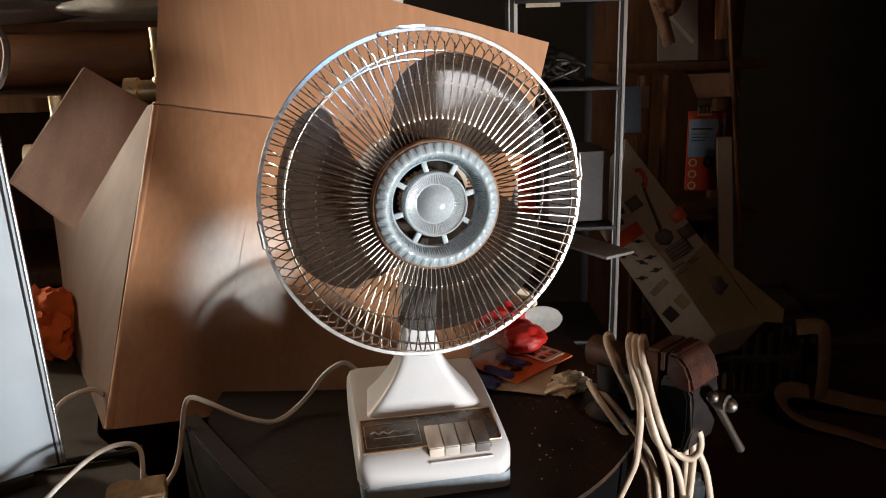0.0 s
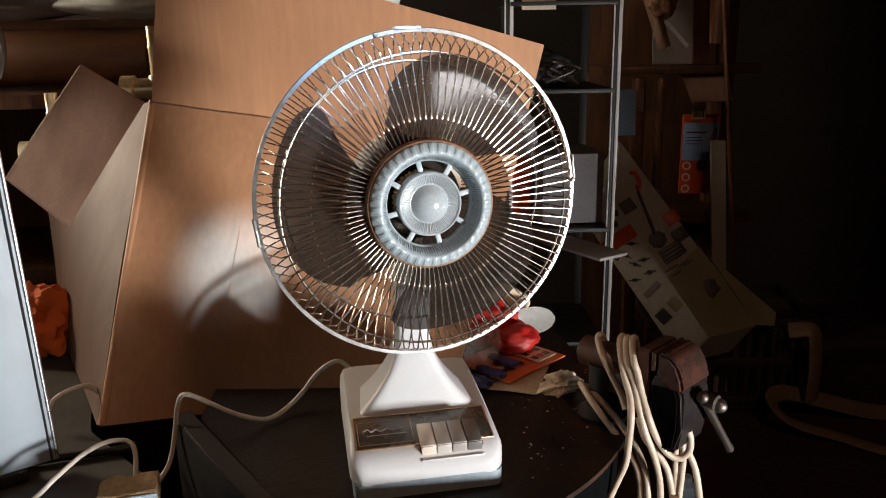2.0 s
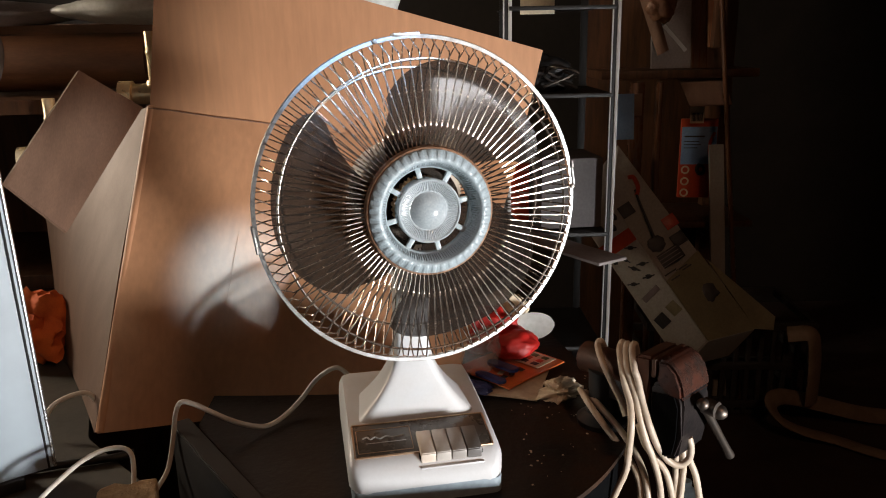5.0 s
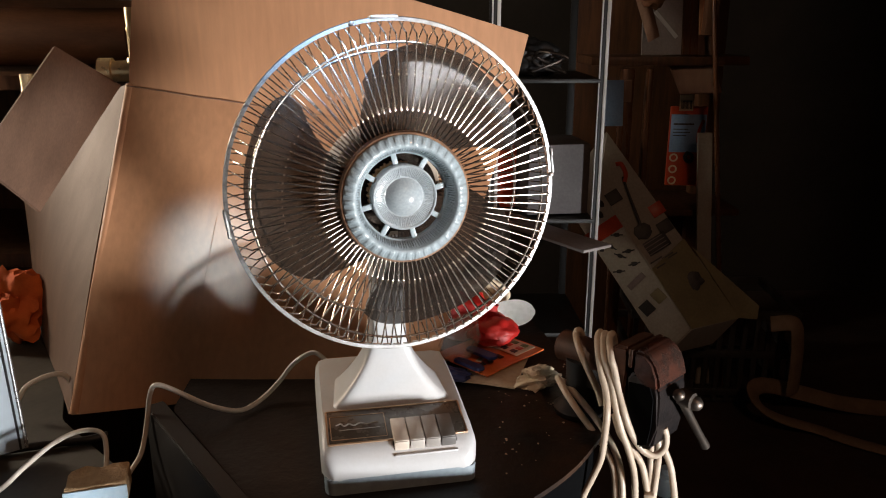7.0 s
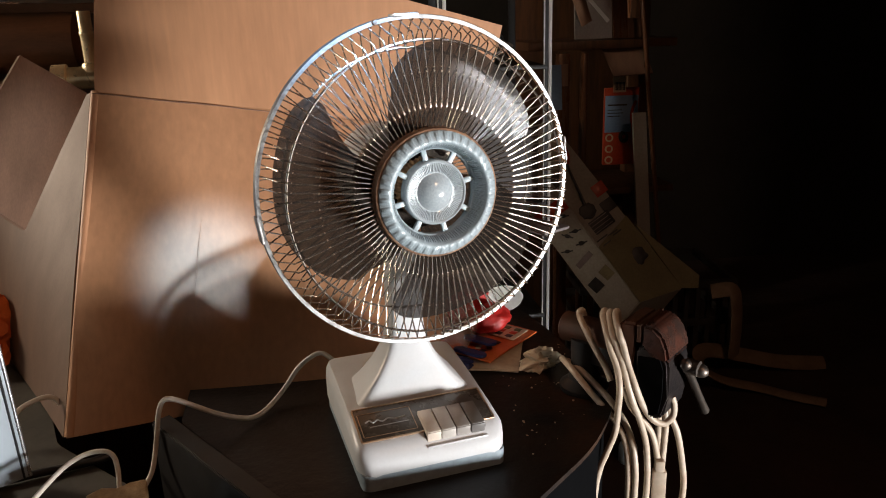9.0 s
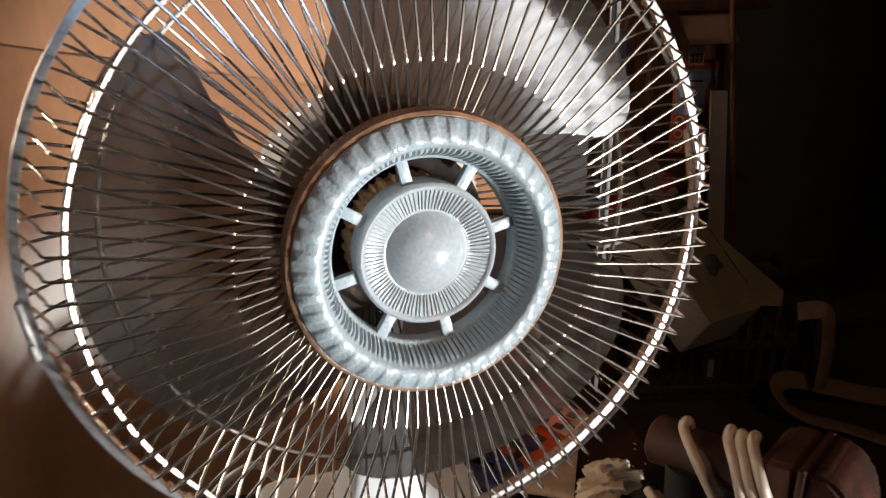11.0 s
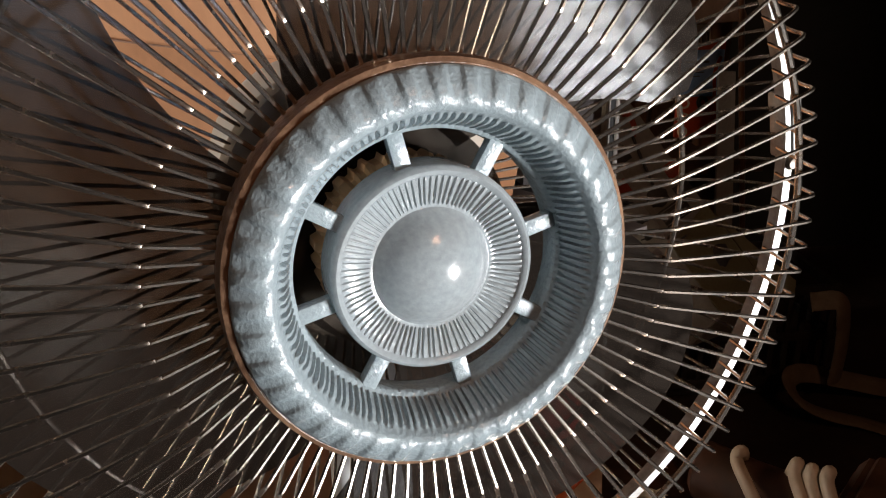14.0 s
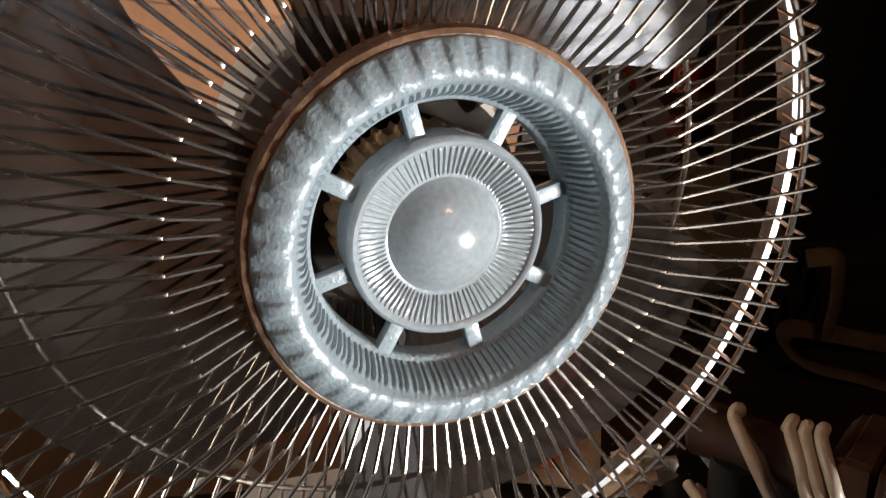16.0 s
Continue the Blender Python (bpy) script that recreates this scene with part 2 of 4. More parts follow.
def block(sx, sy, sz, bevel=0.003, m=None, seg=2):
    bm = bmesh.new()
    bmesh.ops.create_cube(bm, size=1)
    bmesh.ops.scale(bm, vec=(sx, sy, sz), verts=bm.verts)
    if bevel:
        bmesh.ops.bevel(bm, geom=bm.edges[:], offset=min(bevel, 0.45 * min(sx, sy, sz)), segments=seg, profile=0.5, affect="EDGES")
    if m:
        bm.transform(m)
    return bm


def merge(*bms):
    out = bms[0]
    for b in bms[1:]:
        me = bpy.data.meshes.new("tmp")
        b.to_mesh(me)
        b.free()
        out.from_mesh(me)
        bpy.data.meshes.remove(me)
    return out


def smooth_path(points, steps=8, closed=False):
    pts = [Vector(p) for p in points]
    out = []
    k = len(pts)
    for i in range(k if closed else k - 1):
        p1, p2 = pts[i], pts[(i + 1) % k]
        p0 = pts[(i - 1) % k] if closed or i else p1 * 2 - p2
        p3 = pts[(i + 2) % k] if closed or i + 2 < k else p2 * 2 - p1
        for j in range(steps):
            t = j / steps
            out.append(0.5 * ((2 * p1) + (p2 - p0) * t + (2 * p0 - 5 * p1 + 4 * p2 - p3) * t * t + (3 * p1 - p0 - 3 * p2 + p3) * t ** 3))
    if not closed:
        out.append(pts[-1])
    return out


def tube(path, radius, seg=8, closed=False, flat=1.0):
    bm = bmesh.new()
    pts = [Vector(p) for p in path]
    k = len(pts)
    rings = []
    side = None
    for i, p in enumerate(pts):
        a = pts[(i - 1) % k] if closed or i else p
        b = pts[(i + 1) % k] if closed or i + 1 < k else p
        d = (b - a).normalized()
        if side is None:
            side = d.orthogonal().normalized()
        side = (side - d * side.dot(d)).normalized()
        other = d.cross(side)
        r = radius[i] if isinstance(radius, (list, tuple)) else radius
        rings.append([bm.verts.new(p + side * math.cos(2 * math.pi * j / seg) * r + other * math.sin(2 * math.pi * j / seg) * r * flat) for j in range(seg)])
    for i in range(k if closed else k - 1):
        a, b = rings[i], rings[(i + 1) % k]
        for j in range(seg):
            bm.faces.new((a[j], a[(j + 1) % seg], b[(j + 1) % seg], b[j]))
    if not closed:
        bm.faces.new(rings[0])
        bm.faces.new(rings[-1])
    return bm


def lathe(profile, seg, shift=None, closed=False):
    """Turns (radius, height) pairs about z; shift(i, angle, r, h) may move a point."""
    bm = bmesh.new()
    rows = []
    for i, (r, h) in enumerate(profile):
        if r < 1e-6:
            rows.append([bm.verts.new((0, 0, h))])
            continue
        row = []
        for j in range(seg):
            a = 2 * math.pi * j / seg
            rr, hh = shift(i, a, r, h) if shift else (r, h)
            row.append(bm.verts.new((rr * math.cos(a), rr * math.sin(a), hh)))
        rows.append(row)
    pairs = list(zip(rows, rows[1:])) + ([(rows[-1], rows[0])] if closed else [])
    for a, b in pairs:
        for j in range(seg):
            q = [a[j % len(a)], a[(j + 1) % len(a)], b[(j + 1) % len(b)], b[j % len(b)]]
            q = [x for k, x in enumerate(q) if x not in q[:k]]
            if len(q) > 2:
                bm.faces.new(q)
    return bm


def slab(corners, thick, nu=12, nv=12, warp=0.0, bulge=0.0, scale=3.0):
    """A board between four corners in order round its edge, bilinear, with thickness."""
    a, b, c, d = (Vector(p) for p in corners)
    normal = (b - a).cross(d - a).normalized()
    bm = bmesh.new()
    front, back = [], []
    for i in range(nu + 1):
        fr, bk = [], []
        for j in range(nv + 1):
            s, t = i / nu, j / nv
            p = a * (1 - s) * (1 - t) + b * s * (1 - t) + c * s * t + d * (1 - s) * t
            off = noise.noise(p * scale) * warp + bulge * math.sin(math.pi * s) * math.sin(math.pi * t)
            fr.append(bm.verts.new(p + normal * (off + thick / 2)))
            bk.append(bm.verts.new(p + normal * (off - thick / 2)))
        front.append(fr), back.append(bk)
    for i in range(nu):
        for j in range(nv):
            bm.faces.new((front[i][j], front[i + 1][j], front[i + 1][j + 1], front[i][j + 1]))
            bm.faces.new((back[i][j], back[i][j + 1], back[i + 1][j + 1], back[i + 1][j]))
    for j in range(nv):
        bm.faces.new((front[0][j], front[0][j + 1], back[0][j + 1], back[0][j]))
        bm.faces.new((front[nu][j + 1], front[nu][j], back[nu][j], back[nu][j + 1]))
    for i in range(nu):
        bm.faces.new((front[i + 1][0], front[i][0], back[i][0], back[i + 1][0]))
        bm.faces.new((front[i][nv], front[i + 1][nv], back[i + 1][nv], back[i][nv]))
    return bm


def prism(outline, z0, z1, bevel=0.0):
    """A flat-topped solid over a plan outline."""
    bm = bmesh.new()
    low = [bm.verts.new((x, y, z0)) for x, y in outline]
    top = [bm.verts.new((x, y, z1)) for x, y in outline]
    bm.faces.new(low[::-1])
    bm.faces.new(top)
    k = len(outline)
    for i in range(k):
        bm.faces.new((low[i], low[(i + 1) % k], top[(i + 1) % k], top[i]))
    if bevel:
        bmesh.ops.bevel(bm, geom=bm.edges[:], offset=bevel, segments=2, affect="EDGES")
    return bm


def rounded(outline, radius, steps=6):
    out = []
    k = len(outline)
    for i in range(k):
        p, a, b = (Vector(outline[j % k]) for j in (i, i - 1, i + 1))
        r = radius[i] if isinstance(radius, (list, tuple)) else radius
        d1, d2 = (a - p).normalized(), (b - p).normalized()
        for j in range(steps + 1):
            t = j / steps
            q = (p + d1 * r) * (1 - t) ** 2 + p * 2 * t * (1 - t) + (p + d2 * r) * t * t
            out.append((q.x, q.y))
    return out


def crumple(size, seed, sub=4, rough=0.35, squash=(1, 1, 1), freq=2.2):
    bm = bmesh.new()
    bmesh.ops.create_icosphere(bm, subdivisions=sub, radius=1)
    o = Vector((seed * 3.1, seed * 1.7, seed * 0.9))
    for v in bm.verts:
        f = 1 + rough * noise.noise(v.co * freq + o) + rough * 0.5 * noise.noise(v.co * freq * 2.7 + o)
        v.co = Vector((v.co.x * squash[0], v.co.y * squash[1], v.co.z * squash[2])) * f * size
    return bm


# ---- the shed ----
def wall_box(name, x0, x1, y0, y1, z0, z1, material, label, kind="structure", category="wall"):
    bm = block(x1 - x0, y1 - y0, z1 - z0, 0)
    ob = part(name, bm, material, None, label, Matrix.Translation(((x0 + x1) / 2, (y0 + y1) / 2, (z0 + z1) / 2)), smooth=False)
    return tagged(ob, label, category, kind=kind)


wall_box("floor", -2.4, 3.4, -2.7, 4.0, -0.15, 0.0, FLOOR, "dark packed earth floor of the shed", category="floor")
wall_box("wall_north", -2.4, 3.4, 3.8, 4.0, 0, 2.64, WALL, "dark brown back wall with its shade in the colour")


def west_wall():
    """The unseen side wall with its small added window."""
    pieces = []
    for y0, y1, z0, z1 in ((-2.5, 1.47, 0, 2.64), (2.03, 3.8, 0, 2.64), (1.47, 2.03, 0, 1.38), (1.47, 2.03, 1.86, 2.64)):
        pieces.append(block(0.2, y1 - y0, z1 - z0, 0, pose(-2.3, (y0 + y1) / 2, (z0 + z1) / 2)))
    return tagged(part("wall_west", merge(*pieces), WALL, None, "", smooth=False), "unseen dark side wall with a small added window opening", "wall", kind="structure")


west_wall()
wall_box("wall_east", 3.2, 3.4, 0.3, 3.8, 0, 2.64, WALL, "dark brown side wall with deep shade in its colour")
wall_box("wall_south", -2.4, 1.7, -2.7, -2.5, 0, 2.64, WALL, "unseen dark wall behind the viewer")
# unseen wall, set to block the side lamp from the back right
wall_box("wall_light_block", 1.7, 3.4, 0.15, 0.3, 0, 2.64, WALL, "unseen dark wall keeping side daylight off the back")


def opening_wall():
    """The thick near east wall, unseen; its low opening admits and limits the daylight."""
    pieces = []
    for y0, y1, z0, z1 in ((-2.7, -1.25, 0, 2.64), (0.06, 0.15, 0, 2.64), (-1.25, 0.06, 0, 0.20), (-1.25, 0.06, 1.10, 2.64)):
        pieces.append(block(0.22, y1 - y0, z1 - z0, 0, pose(1.81, (y0 + y1) / 2, (z0 + z1) / 2)))
    return tagged(part("wall_east_unseen", merge(*pieces), WALL, None, "", smooth=False), "unseen thick dark wall whose low opening limits the daylight", "wall", kind="structure")


opening_wall()


def ceiling():
    """Boards with a small open hatch."""
    bms = []
    for x0, x1, y0, y1 in ((-2.4, 0.55, -2.7, 4.0), (0.99, 3.4, -2.7, 4.0), (0.55, 0.99, -2.7, -0.82), (0.55, 0.99, -0.38, 4.0)):
        bms.append(block(x1 - x0, y1 - y0, 0.1, 0, pose((x0 + x1) / 2, (y0 + y1) / 2, 2.69)))
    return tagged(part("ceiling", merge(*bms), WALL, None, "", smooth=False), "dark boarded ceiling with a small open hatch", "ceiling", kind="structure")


ceiling()

# ---- the bench table ----
def bench_table():
    t = thing("work_table", pose(-0.03, 1.0, 0), "black stained work table with a worn rounded corner", "table")
    plan = rounded([(-0.05, 0.57), (0.208, 0.806), (0.280, 0.915), (0.262, 1.16), (0.16, 1.62), (-0.36, 1.62), (-0.345, 0.985)], [0.02, 0.05, 0.05, 0.04, 0.03, 0.03, 0.012])
    part("tabletop", prism(plan, 0.843, 0.85, 0.0012), TABLE, t, "worn black tabletop with brown stains")
    inner = [(-0.05, 0.580), (0.200, 0.808), (0.270, 0.915), (0.254, 1.155), (0.155, 1.61), (-0.35, 1.61), (-0.337, 0.99)]
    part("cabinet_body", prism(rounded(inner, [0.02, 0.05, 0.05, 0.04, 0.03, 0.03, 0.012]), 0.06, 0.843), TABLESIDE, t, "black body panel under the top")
    for x, y in ((-0.05, 0.66), (0.21, 0.92), (0.12, 1.5), (-0.28, 1.5)):
        part("foot", lathe([(0, 0), (0.022, 0), (0.026, 0.01), (0.02, 0.06), (0, 0.06)], 16), BLACKP, t, "", pose(x, y, 0))
    part("sticker", block(0.05, 0.0015, 0.05, 0.0004), PAPER, t, "white printed sticker", pose(0.146, 0.776, 0.70, 0, 0, 45.5))
    return t


bench_table()


def strip_board(name, a, b, width, z0, z1, label):
    a, b = Vector((*a, 0)), Vector((*b, 0))
    d = (b - a).normalized()
    s = Vector((-d.y, d.x, 0)) * width
    ob = part(name, prism([tuple(p.xy) for p in (a, b, b + s, a + s)], z0, z1, 0.002), BLACK)
    return tagged(ob, label, "board")


strip_board("black_batten", (-0.385, 0.985), (-0.18, 0.70), 0.028, 0.0, 0.857, "black wooden batten standing against the table side")


# ---- the fan ----
HUB = Vector((0.002, 0.760, 1.216))
YAW, RISE = radians(13.8), radians(2.0)
AXIS = Vector((math.sin(YAW) * math.cos(RISE), -math.cos(YAW) * math.cos(RISE), math.sin(RISE)))
RIGHT = Vector((math.cos(YAW), math.sin(YAW), 0))
UP = AXIS.cross(RIGHT)
HEAD = Matrix.Translation(HUB) @ Matrix((RIGHT, UP, AXIS)).transposed().to_4x4()
BASE = pose(-0.0055, 0.781, 0.85, 0, 0, 9.4)  # middle of the base's front edge, y going back


def turned(a, m=HEAD):
    return m @ Matrix.Rotation(a, 4, "Z")


def base_shell():
    """The white housing: rounded plan, sloped top, lofted in slices from front to back."""
    bm = bmesh.new()
    rows = []
    prof = [(-0.0035, 0.021), (-0.003, 0.030), (0.001, 0.041), (0.009, 0.0495), (0.018, 0.0555), (0.05, 0.062), (0.085, 0.067), (0.12, 0.0715), (0.16, 0.0745), (0.20, 0.076), (0.222, 0.0755), (0.232, 0.072), (0.237, 0.063), (0.239, 0.045), (0.24, 0.021)]
    for d, h in prof:
        t = min(1, max(0, d / 0.24))
        half = 0.0958 - 0.010 * max(0, (0.02 - d) / 0.02) ** 2 - 0.010 * max(0, (d - 0.215) / 0.025) ** 2
        row = [(-half, 0.021), (-half, 0.021 + (h - 0.021) * 0.55), (-half + 0.0015, 0.021 + (h - 0.021) * 0.8), (-half + 0.006, h - 0.0018), (-half + 0.014, h), (-0.04, h), (0, h), (0.04, h)]
        row = row + [(-x, z) for x, z in row[:5][::-1]]
        rows.append([bm.verts.new((x, d, z)) for x, z in row])
    for a, b in zip(rows, rows[1:]):
        for i in range(len(a) - 1):
            bm.faces.new((a[i], a[i + 1], b[i + 1], b[i]))
    for r in (rows[0], rows[-1]):
        try:
            bm.faces.new(r)
        except ValueError:
            pass
    bm.faces.new([r[0] for r in rows] + [r[-1] for r in rows[::-1]])
    bmesh.ops.remove_doubles(bm, verts=bm.verts, dist=1e-5)
    return bm


def neck_shape():
    """The stem, flared like a skirt onto the base."""
    bm = bmesh.new()
    rows = []
    for k in range(21):
        z = 0.062 + 0.255 * (k / 20) ** 1.5
        f = max(0, 1 - (z - 0.062) / 0.105)
        hx = 0.0235 + 0.059 * f ** 1.9 - 0.002 * (k / 20)
        front, back = 0.100 - 0.018 * f ** 1.3, 0.142 + 0.03 * f ** 2.2
        cy, hy = (front + back) / 2, (back - front) / 2
        row = []
        for j in range(32):
            a = 2 * math.pi * j / 32
            ca, sa = math.cos(a), math.sin(a)
            e = 0.42 - 0.2 * min(1, f * 1.6)
            row.append(bm.verts.new((hx * math.copysign(abs(ca) ** e, ca), cy + hy * math.copysign(abs(sa) ** e, sa), z)))
        rows.append(row)
    for a, b in zip(rows, rows[1:]):
        for j in range(32):
            bm.faces.new((a[j], a[(j + 1) % 32], b[(j + 1) % 32], b[j]))
    bm.faces.new(rows[0]), bm.faces.new(rows[-1])
    return bm


def top_height(d):
    return 0.0555 + (d - 0.018) * (0.067 - 0.0555) / 0.067


def on_top(x, d, lift=0.0):
    """A pose on the sloped control face of the base."""
    slope = math.degrees(math.atan2(0.0115, 0.067))
    return BASE @ pose(x, d, top_height(d) + lift, slope)


def frame_bar(w, h, t, z):
    """A thin rectangular frame, lying flat."""
    bms = []
    for sx, sy, x, y in ((w, t, 0, h / 2), (w, t, 0, -h / 2), (t, h - t, w / 2, 0), (t, h - t, -w / 2, 0)):
        bms.append(block(sx, sy, z, 0.0004, pose(x, y, 0)))
    return merge(*bms)


def blade_mesh(hub_r=0.043):
    bm = bmesh.new()
    nu, nv = 26, 18
    top, bot = [], []
    for i in range(nu + 1):
        q = -1 + 2 * i / nu
        rt, rb = [], []
        # squarer corner on the trailing side, rounder on the leading one
        edge = 0.163 * (1 - (0.07 * (-q) ** 10 if q < 0 else 0.24 * q ** 2.6))
        for j in range(nv + 1):
            f = j / nv
            r = hub_r + (edge - hub_r) * f
            a = q * radians(44 if q < 0 else 47) * (1 + 0.06 * (1 - f)) + radians(30) * max(0, 0.85 - f) + radians(2)
            s = -0.048 + 0.0195 * q + 0.0055 * q * q - 0.005 * (r - 0.10)
            p = Vector((r * math.cos(a), r * math.sin(a), s))
            rt.append(bm.verts.new(p + Vector((0, 0, 0.0009))))
            rb.append(bm.verts.new(p - Vector((0, 0, 0.0009))))
        top.append(rt), bot.append(rb)
    for i in range(nu):
        for j in range(nv):
            bm.faces.new((top[i][j], top[i + 1][j], top[i + 1][j + 1], top[i][j + 1]))
            bm.faces.new((bot[i][j], bot[i][j + 1], bot[i + 1][j + 1], bot[i + 1][j]))
    for i in range(nu):
        for j in (0, nv):
            bm.faces.new((top[i][j], top[i + 1][j], bot[i + 1][j], bot[i][j]))
    for j in range(nv):
        for i in (0, nu):
            bm.faces.new((top[i][j], top[i][j + 1], bot[i][j + 1], bot[i][j]))
    return bm


WIRES = 96
FRONT_WIRE = [(0.0655, -0.0004), (0.078, 0.0031), (0.0885, 0.0061), (0.0905, 0.0065), (0.0923, 0.0064), (0.110, 0.0046), (0.135, 0.0012), (0.158, -0.0018), (0.1645, -0.003), (0.1672, -0.0055), (0.1690, -0.012), (0.1745, -0.026), (0.1800, -0.040)]
REAR_WIRE = [(0.1805, -0.042), (0.176, -0.050), (0.166, -0.060), (0.150, -0.0695), (0.125, -0.078), (0.095, -0.086), (0.060, -0.091)]


def desk_fan():
    fan = thing("desk_fan", BASE, "old white oscillating table fan with a steel wire cage, standing still", "fan")
    part("base_housing", base_shell(), WHITE, fan, "white plastic base housing", BASE)
    skirt = rounded([(-0.0928, -0.003), (0.0928, -0.003), (0.0928, 0.238), (-0.0928, 0.238)], 0.014)
    part("base_skirt", prism(skirt, 0.0, 0.0205), SKIRT, fan, "blue-grey lower skirt of the base", BASE)
    part("neck", neck_shape(), WHITE, fan, "flared white stem", BASE)
    plate = part("control_plate", block(0.168, 0.060, 0.0016, 0.0006), PLATE, fan, "dark foil control plate", on_top(-0.001, 0.0485, 0.0006))
    part("plate_trim", frame_bar(0.171, 0.063, 0.0022, 0.0022), GOLD, plate, "thin worn gilt border", on_top(-0.001, 0.0485, 0.0008))
    part("inner_trim", frame_bar(0.068, 0.044, 0.0010, 0.0020), GOLD, plate, "", on_top(-0.048, 0.0465, 0.0009))
    part("logo_bar", tube(smooth_path([(-0.026, 0, 0), (-0.02, 0.003, 0), (-0.016, -0.002, 0), (-0.01, 0.002, 0), (-0.004, -0.002, 0), (0.004, 0.002, 0), (0.012, -0.001, 0), (0.026, 0.001, 0)], 4), 0.0011, 6), SILVER, plate, "silver maker's mark as a plain stroke", on_top(-0.049, 0.051, 0.0016))
    part("caption_bar", block(0.05, 0.0012, 0.0006, 0), SILVER, plate, "", on_top(-0.046, 0.042, 0.0014))
    part("key_recess", block(0.079, 0.050, 0.010, 0.001), DARK, fan, "dark key slot", BASE @ pose(0.0305, 0.0345, 0.0530, 10))
    for i in range(4):
        key = part("push_button", merge(block(0.0182, 0.044, 0.012, 0.0012), block(0.0182, 0.006, 0.014, 0.0015, pose(0, -0.0205, -0.002))), KEYMATS[i], fan, ("ivory push button", "pale grey push button", "grey push button", "dark grey push button")[i], on_top(0.0012 + 0.0192 * i, 0.0285, 0.0006))
    part("slot_sill", block(0.078, 0.006, 0.0026, 0.0008), WHITE, fan, "", BASE @ pose(0.0305, 0.0030, 0.0428))
    # motor and shaft
    part("motor_housing", lathe([(0, -0.215), (0.030, -0.213), (0.050, -0.203), (0.060, -0.185), (0.062, -0.16), (0.062, -0.105), (0.058, -0.096), (0, -0.096)], 48), WHITE, fan, "rounded white motor housing", HEAD)
    yoke = block(0.040, 0.10, 0.05, 0.01)
    part("tilt_joint", yoke, WHITE, fan, "white tilt joint", HEAD @ pose(0, -0.06, -0.145))
    part("rear_plate", lathe([(0, -0.0955), (0.061, -0.0955), (0.064, -0.092), (0.061, -0.0885), (0, -0.0885)], 64), MOTOR, fan, "yellowed rear guard plate", HEAD)
    part("shaft", lathe([(0, -0.09), (0.005, -0.09), (0.005, -0.03), (0, -0.03)], 16), STEEL, fan, "", HEAD)
    # blades
    part("blade_hub", lathe([(0, -0.070), (0.044, -0.070), (0.046, -0.064), (0.046, -0.040), (0.042, -0.036), (0, -0.036)], 64), BLADE, fan, "smoky plastic blade hub", HEAD)
    part("spinner_nut", lathe([(0, -0.034), (0.0335, -0.034), (0.0335, -0.024), (0.030, -0.021), (0, -0.0205)], 144, lambda i, a, r, h: (r * (1 + (0.03 if math.sin(a * 36) > 0 else -0.03)) if i in (1, 2, 3) else r, h)), KNOB, fan, "ribbed brown blade nut", HEAD, angle=30)
    first = None
    for a in (178, 58, -62):
        if first is None:
            first = part("fan_blade", blade_mesh(), BLADE, fan, "broad smoky grey plastic blade", turned(radians(a)))
        else:
            b = put(new("fan_blade", first.data), fan, turned(radians(a)))
            b["label"] = "broad smoky grey plastic blade"
    # rim band and clips
    rim = part("rim_band", lathe([(0.1796, -0.0362), (0.1828, -0.0362), (0.1828, -0.0440), (0.1842, -0.0440), (0.1842, -0.0355), (0.1835, -0.0345), (0.1796, -0.0345)], 144, closed=True), RIM, fan, "bright steel band round the cage", HEAD)
    for a in (93, 8, -172):
        clip = merge(block(0.0035, 0.030, 0.0150, 0.0015, pose(0.1840, 0, -0.0405)), block(0.003, 0.009, 0.018, 0.0012, pose(0.1844, 0.010, -0.0405)))
        part("clip", clip, RIM, rim, "bent steel clip", turned(radians(a)))
    for a in (104, 3):
        part("rivet", lathe([(0, 0.0025), (0.0022, 0.002), (0.003, 0), (0, 0)], 12), STEEL, rim, "", turned(radians(a)) @ pose(0.1822, 0, -0.034))
    # front guard
    ring = part("front_guard", tube([(0.158 * math.cos(2 * math.pi * i / 120), 0.158 * math.sin(2 * math.pi * i / 120), -0.0042) for i in range(120)], 0.0014, 8, True), WIRE, fan, "steel wire front guard", HEAD)
    wire = None
    for k in range(WIRES):
        a = 2 * math.pi * (k + 0.35) / WIRES
        m = turned(a)
        if wire is None:
            wire = part("wire", tube(smooth_path([(r, 0, s) for r, s in FRONT_WIRE], 3), 0.00082, 6), WIRE, ring, "", m)
        else:
            put(new("wire", wire.data), ring, m)
    hub_profile = [(0.0620, -0.006), (0.0640, -0.004), (0.0660, 0.000), (0.0666, 0.006), (0.0667, 0.0095), (0.0667, 0.0108), (0.0665, 0.0116), (0.0658, 0.0126), (0.0634, 0.0149), (0.0604, 0.0171), (0.0580, 0.0182), (0.0552, 0.0182), (0.0538, 0.0168), (0.0530, 0.0148), (0.0524, 0.0140), (0.0516, 0.0128), (0.0502, 0.0095), (0.0486, 0.0040), (0.0476, 0.0014), (0.0462, 0.0008), (0.0458, -0.0020), (0.0458, -0.008)]

    def hub_shift(i, a, r, h):
        if 7 <= i <= 10:
            w = math.tanh(2.4 * math.cos(a * 40)) * (0.6 if i in (7, 10) else 1)
            h, r = h + 0.00055 * w, r + 0.0002 * w
        if 14 <= i <= 18:
            r += 0.0008 * (1 if math.sin(a * 120) > 0 else -1) * (0.3 if i in (14, 18) else 1)
        return r, h

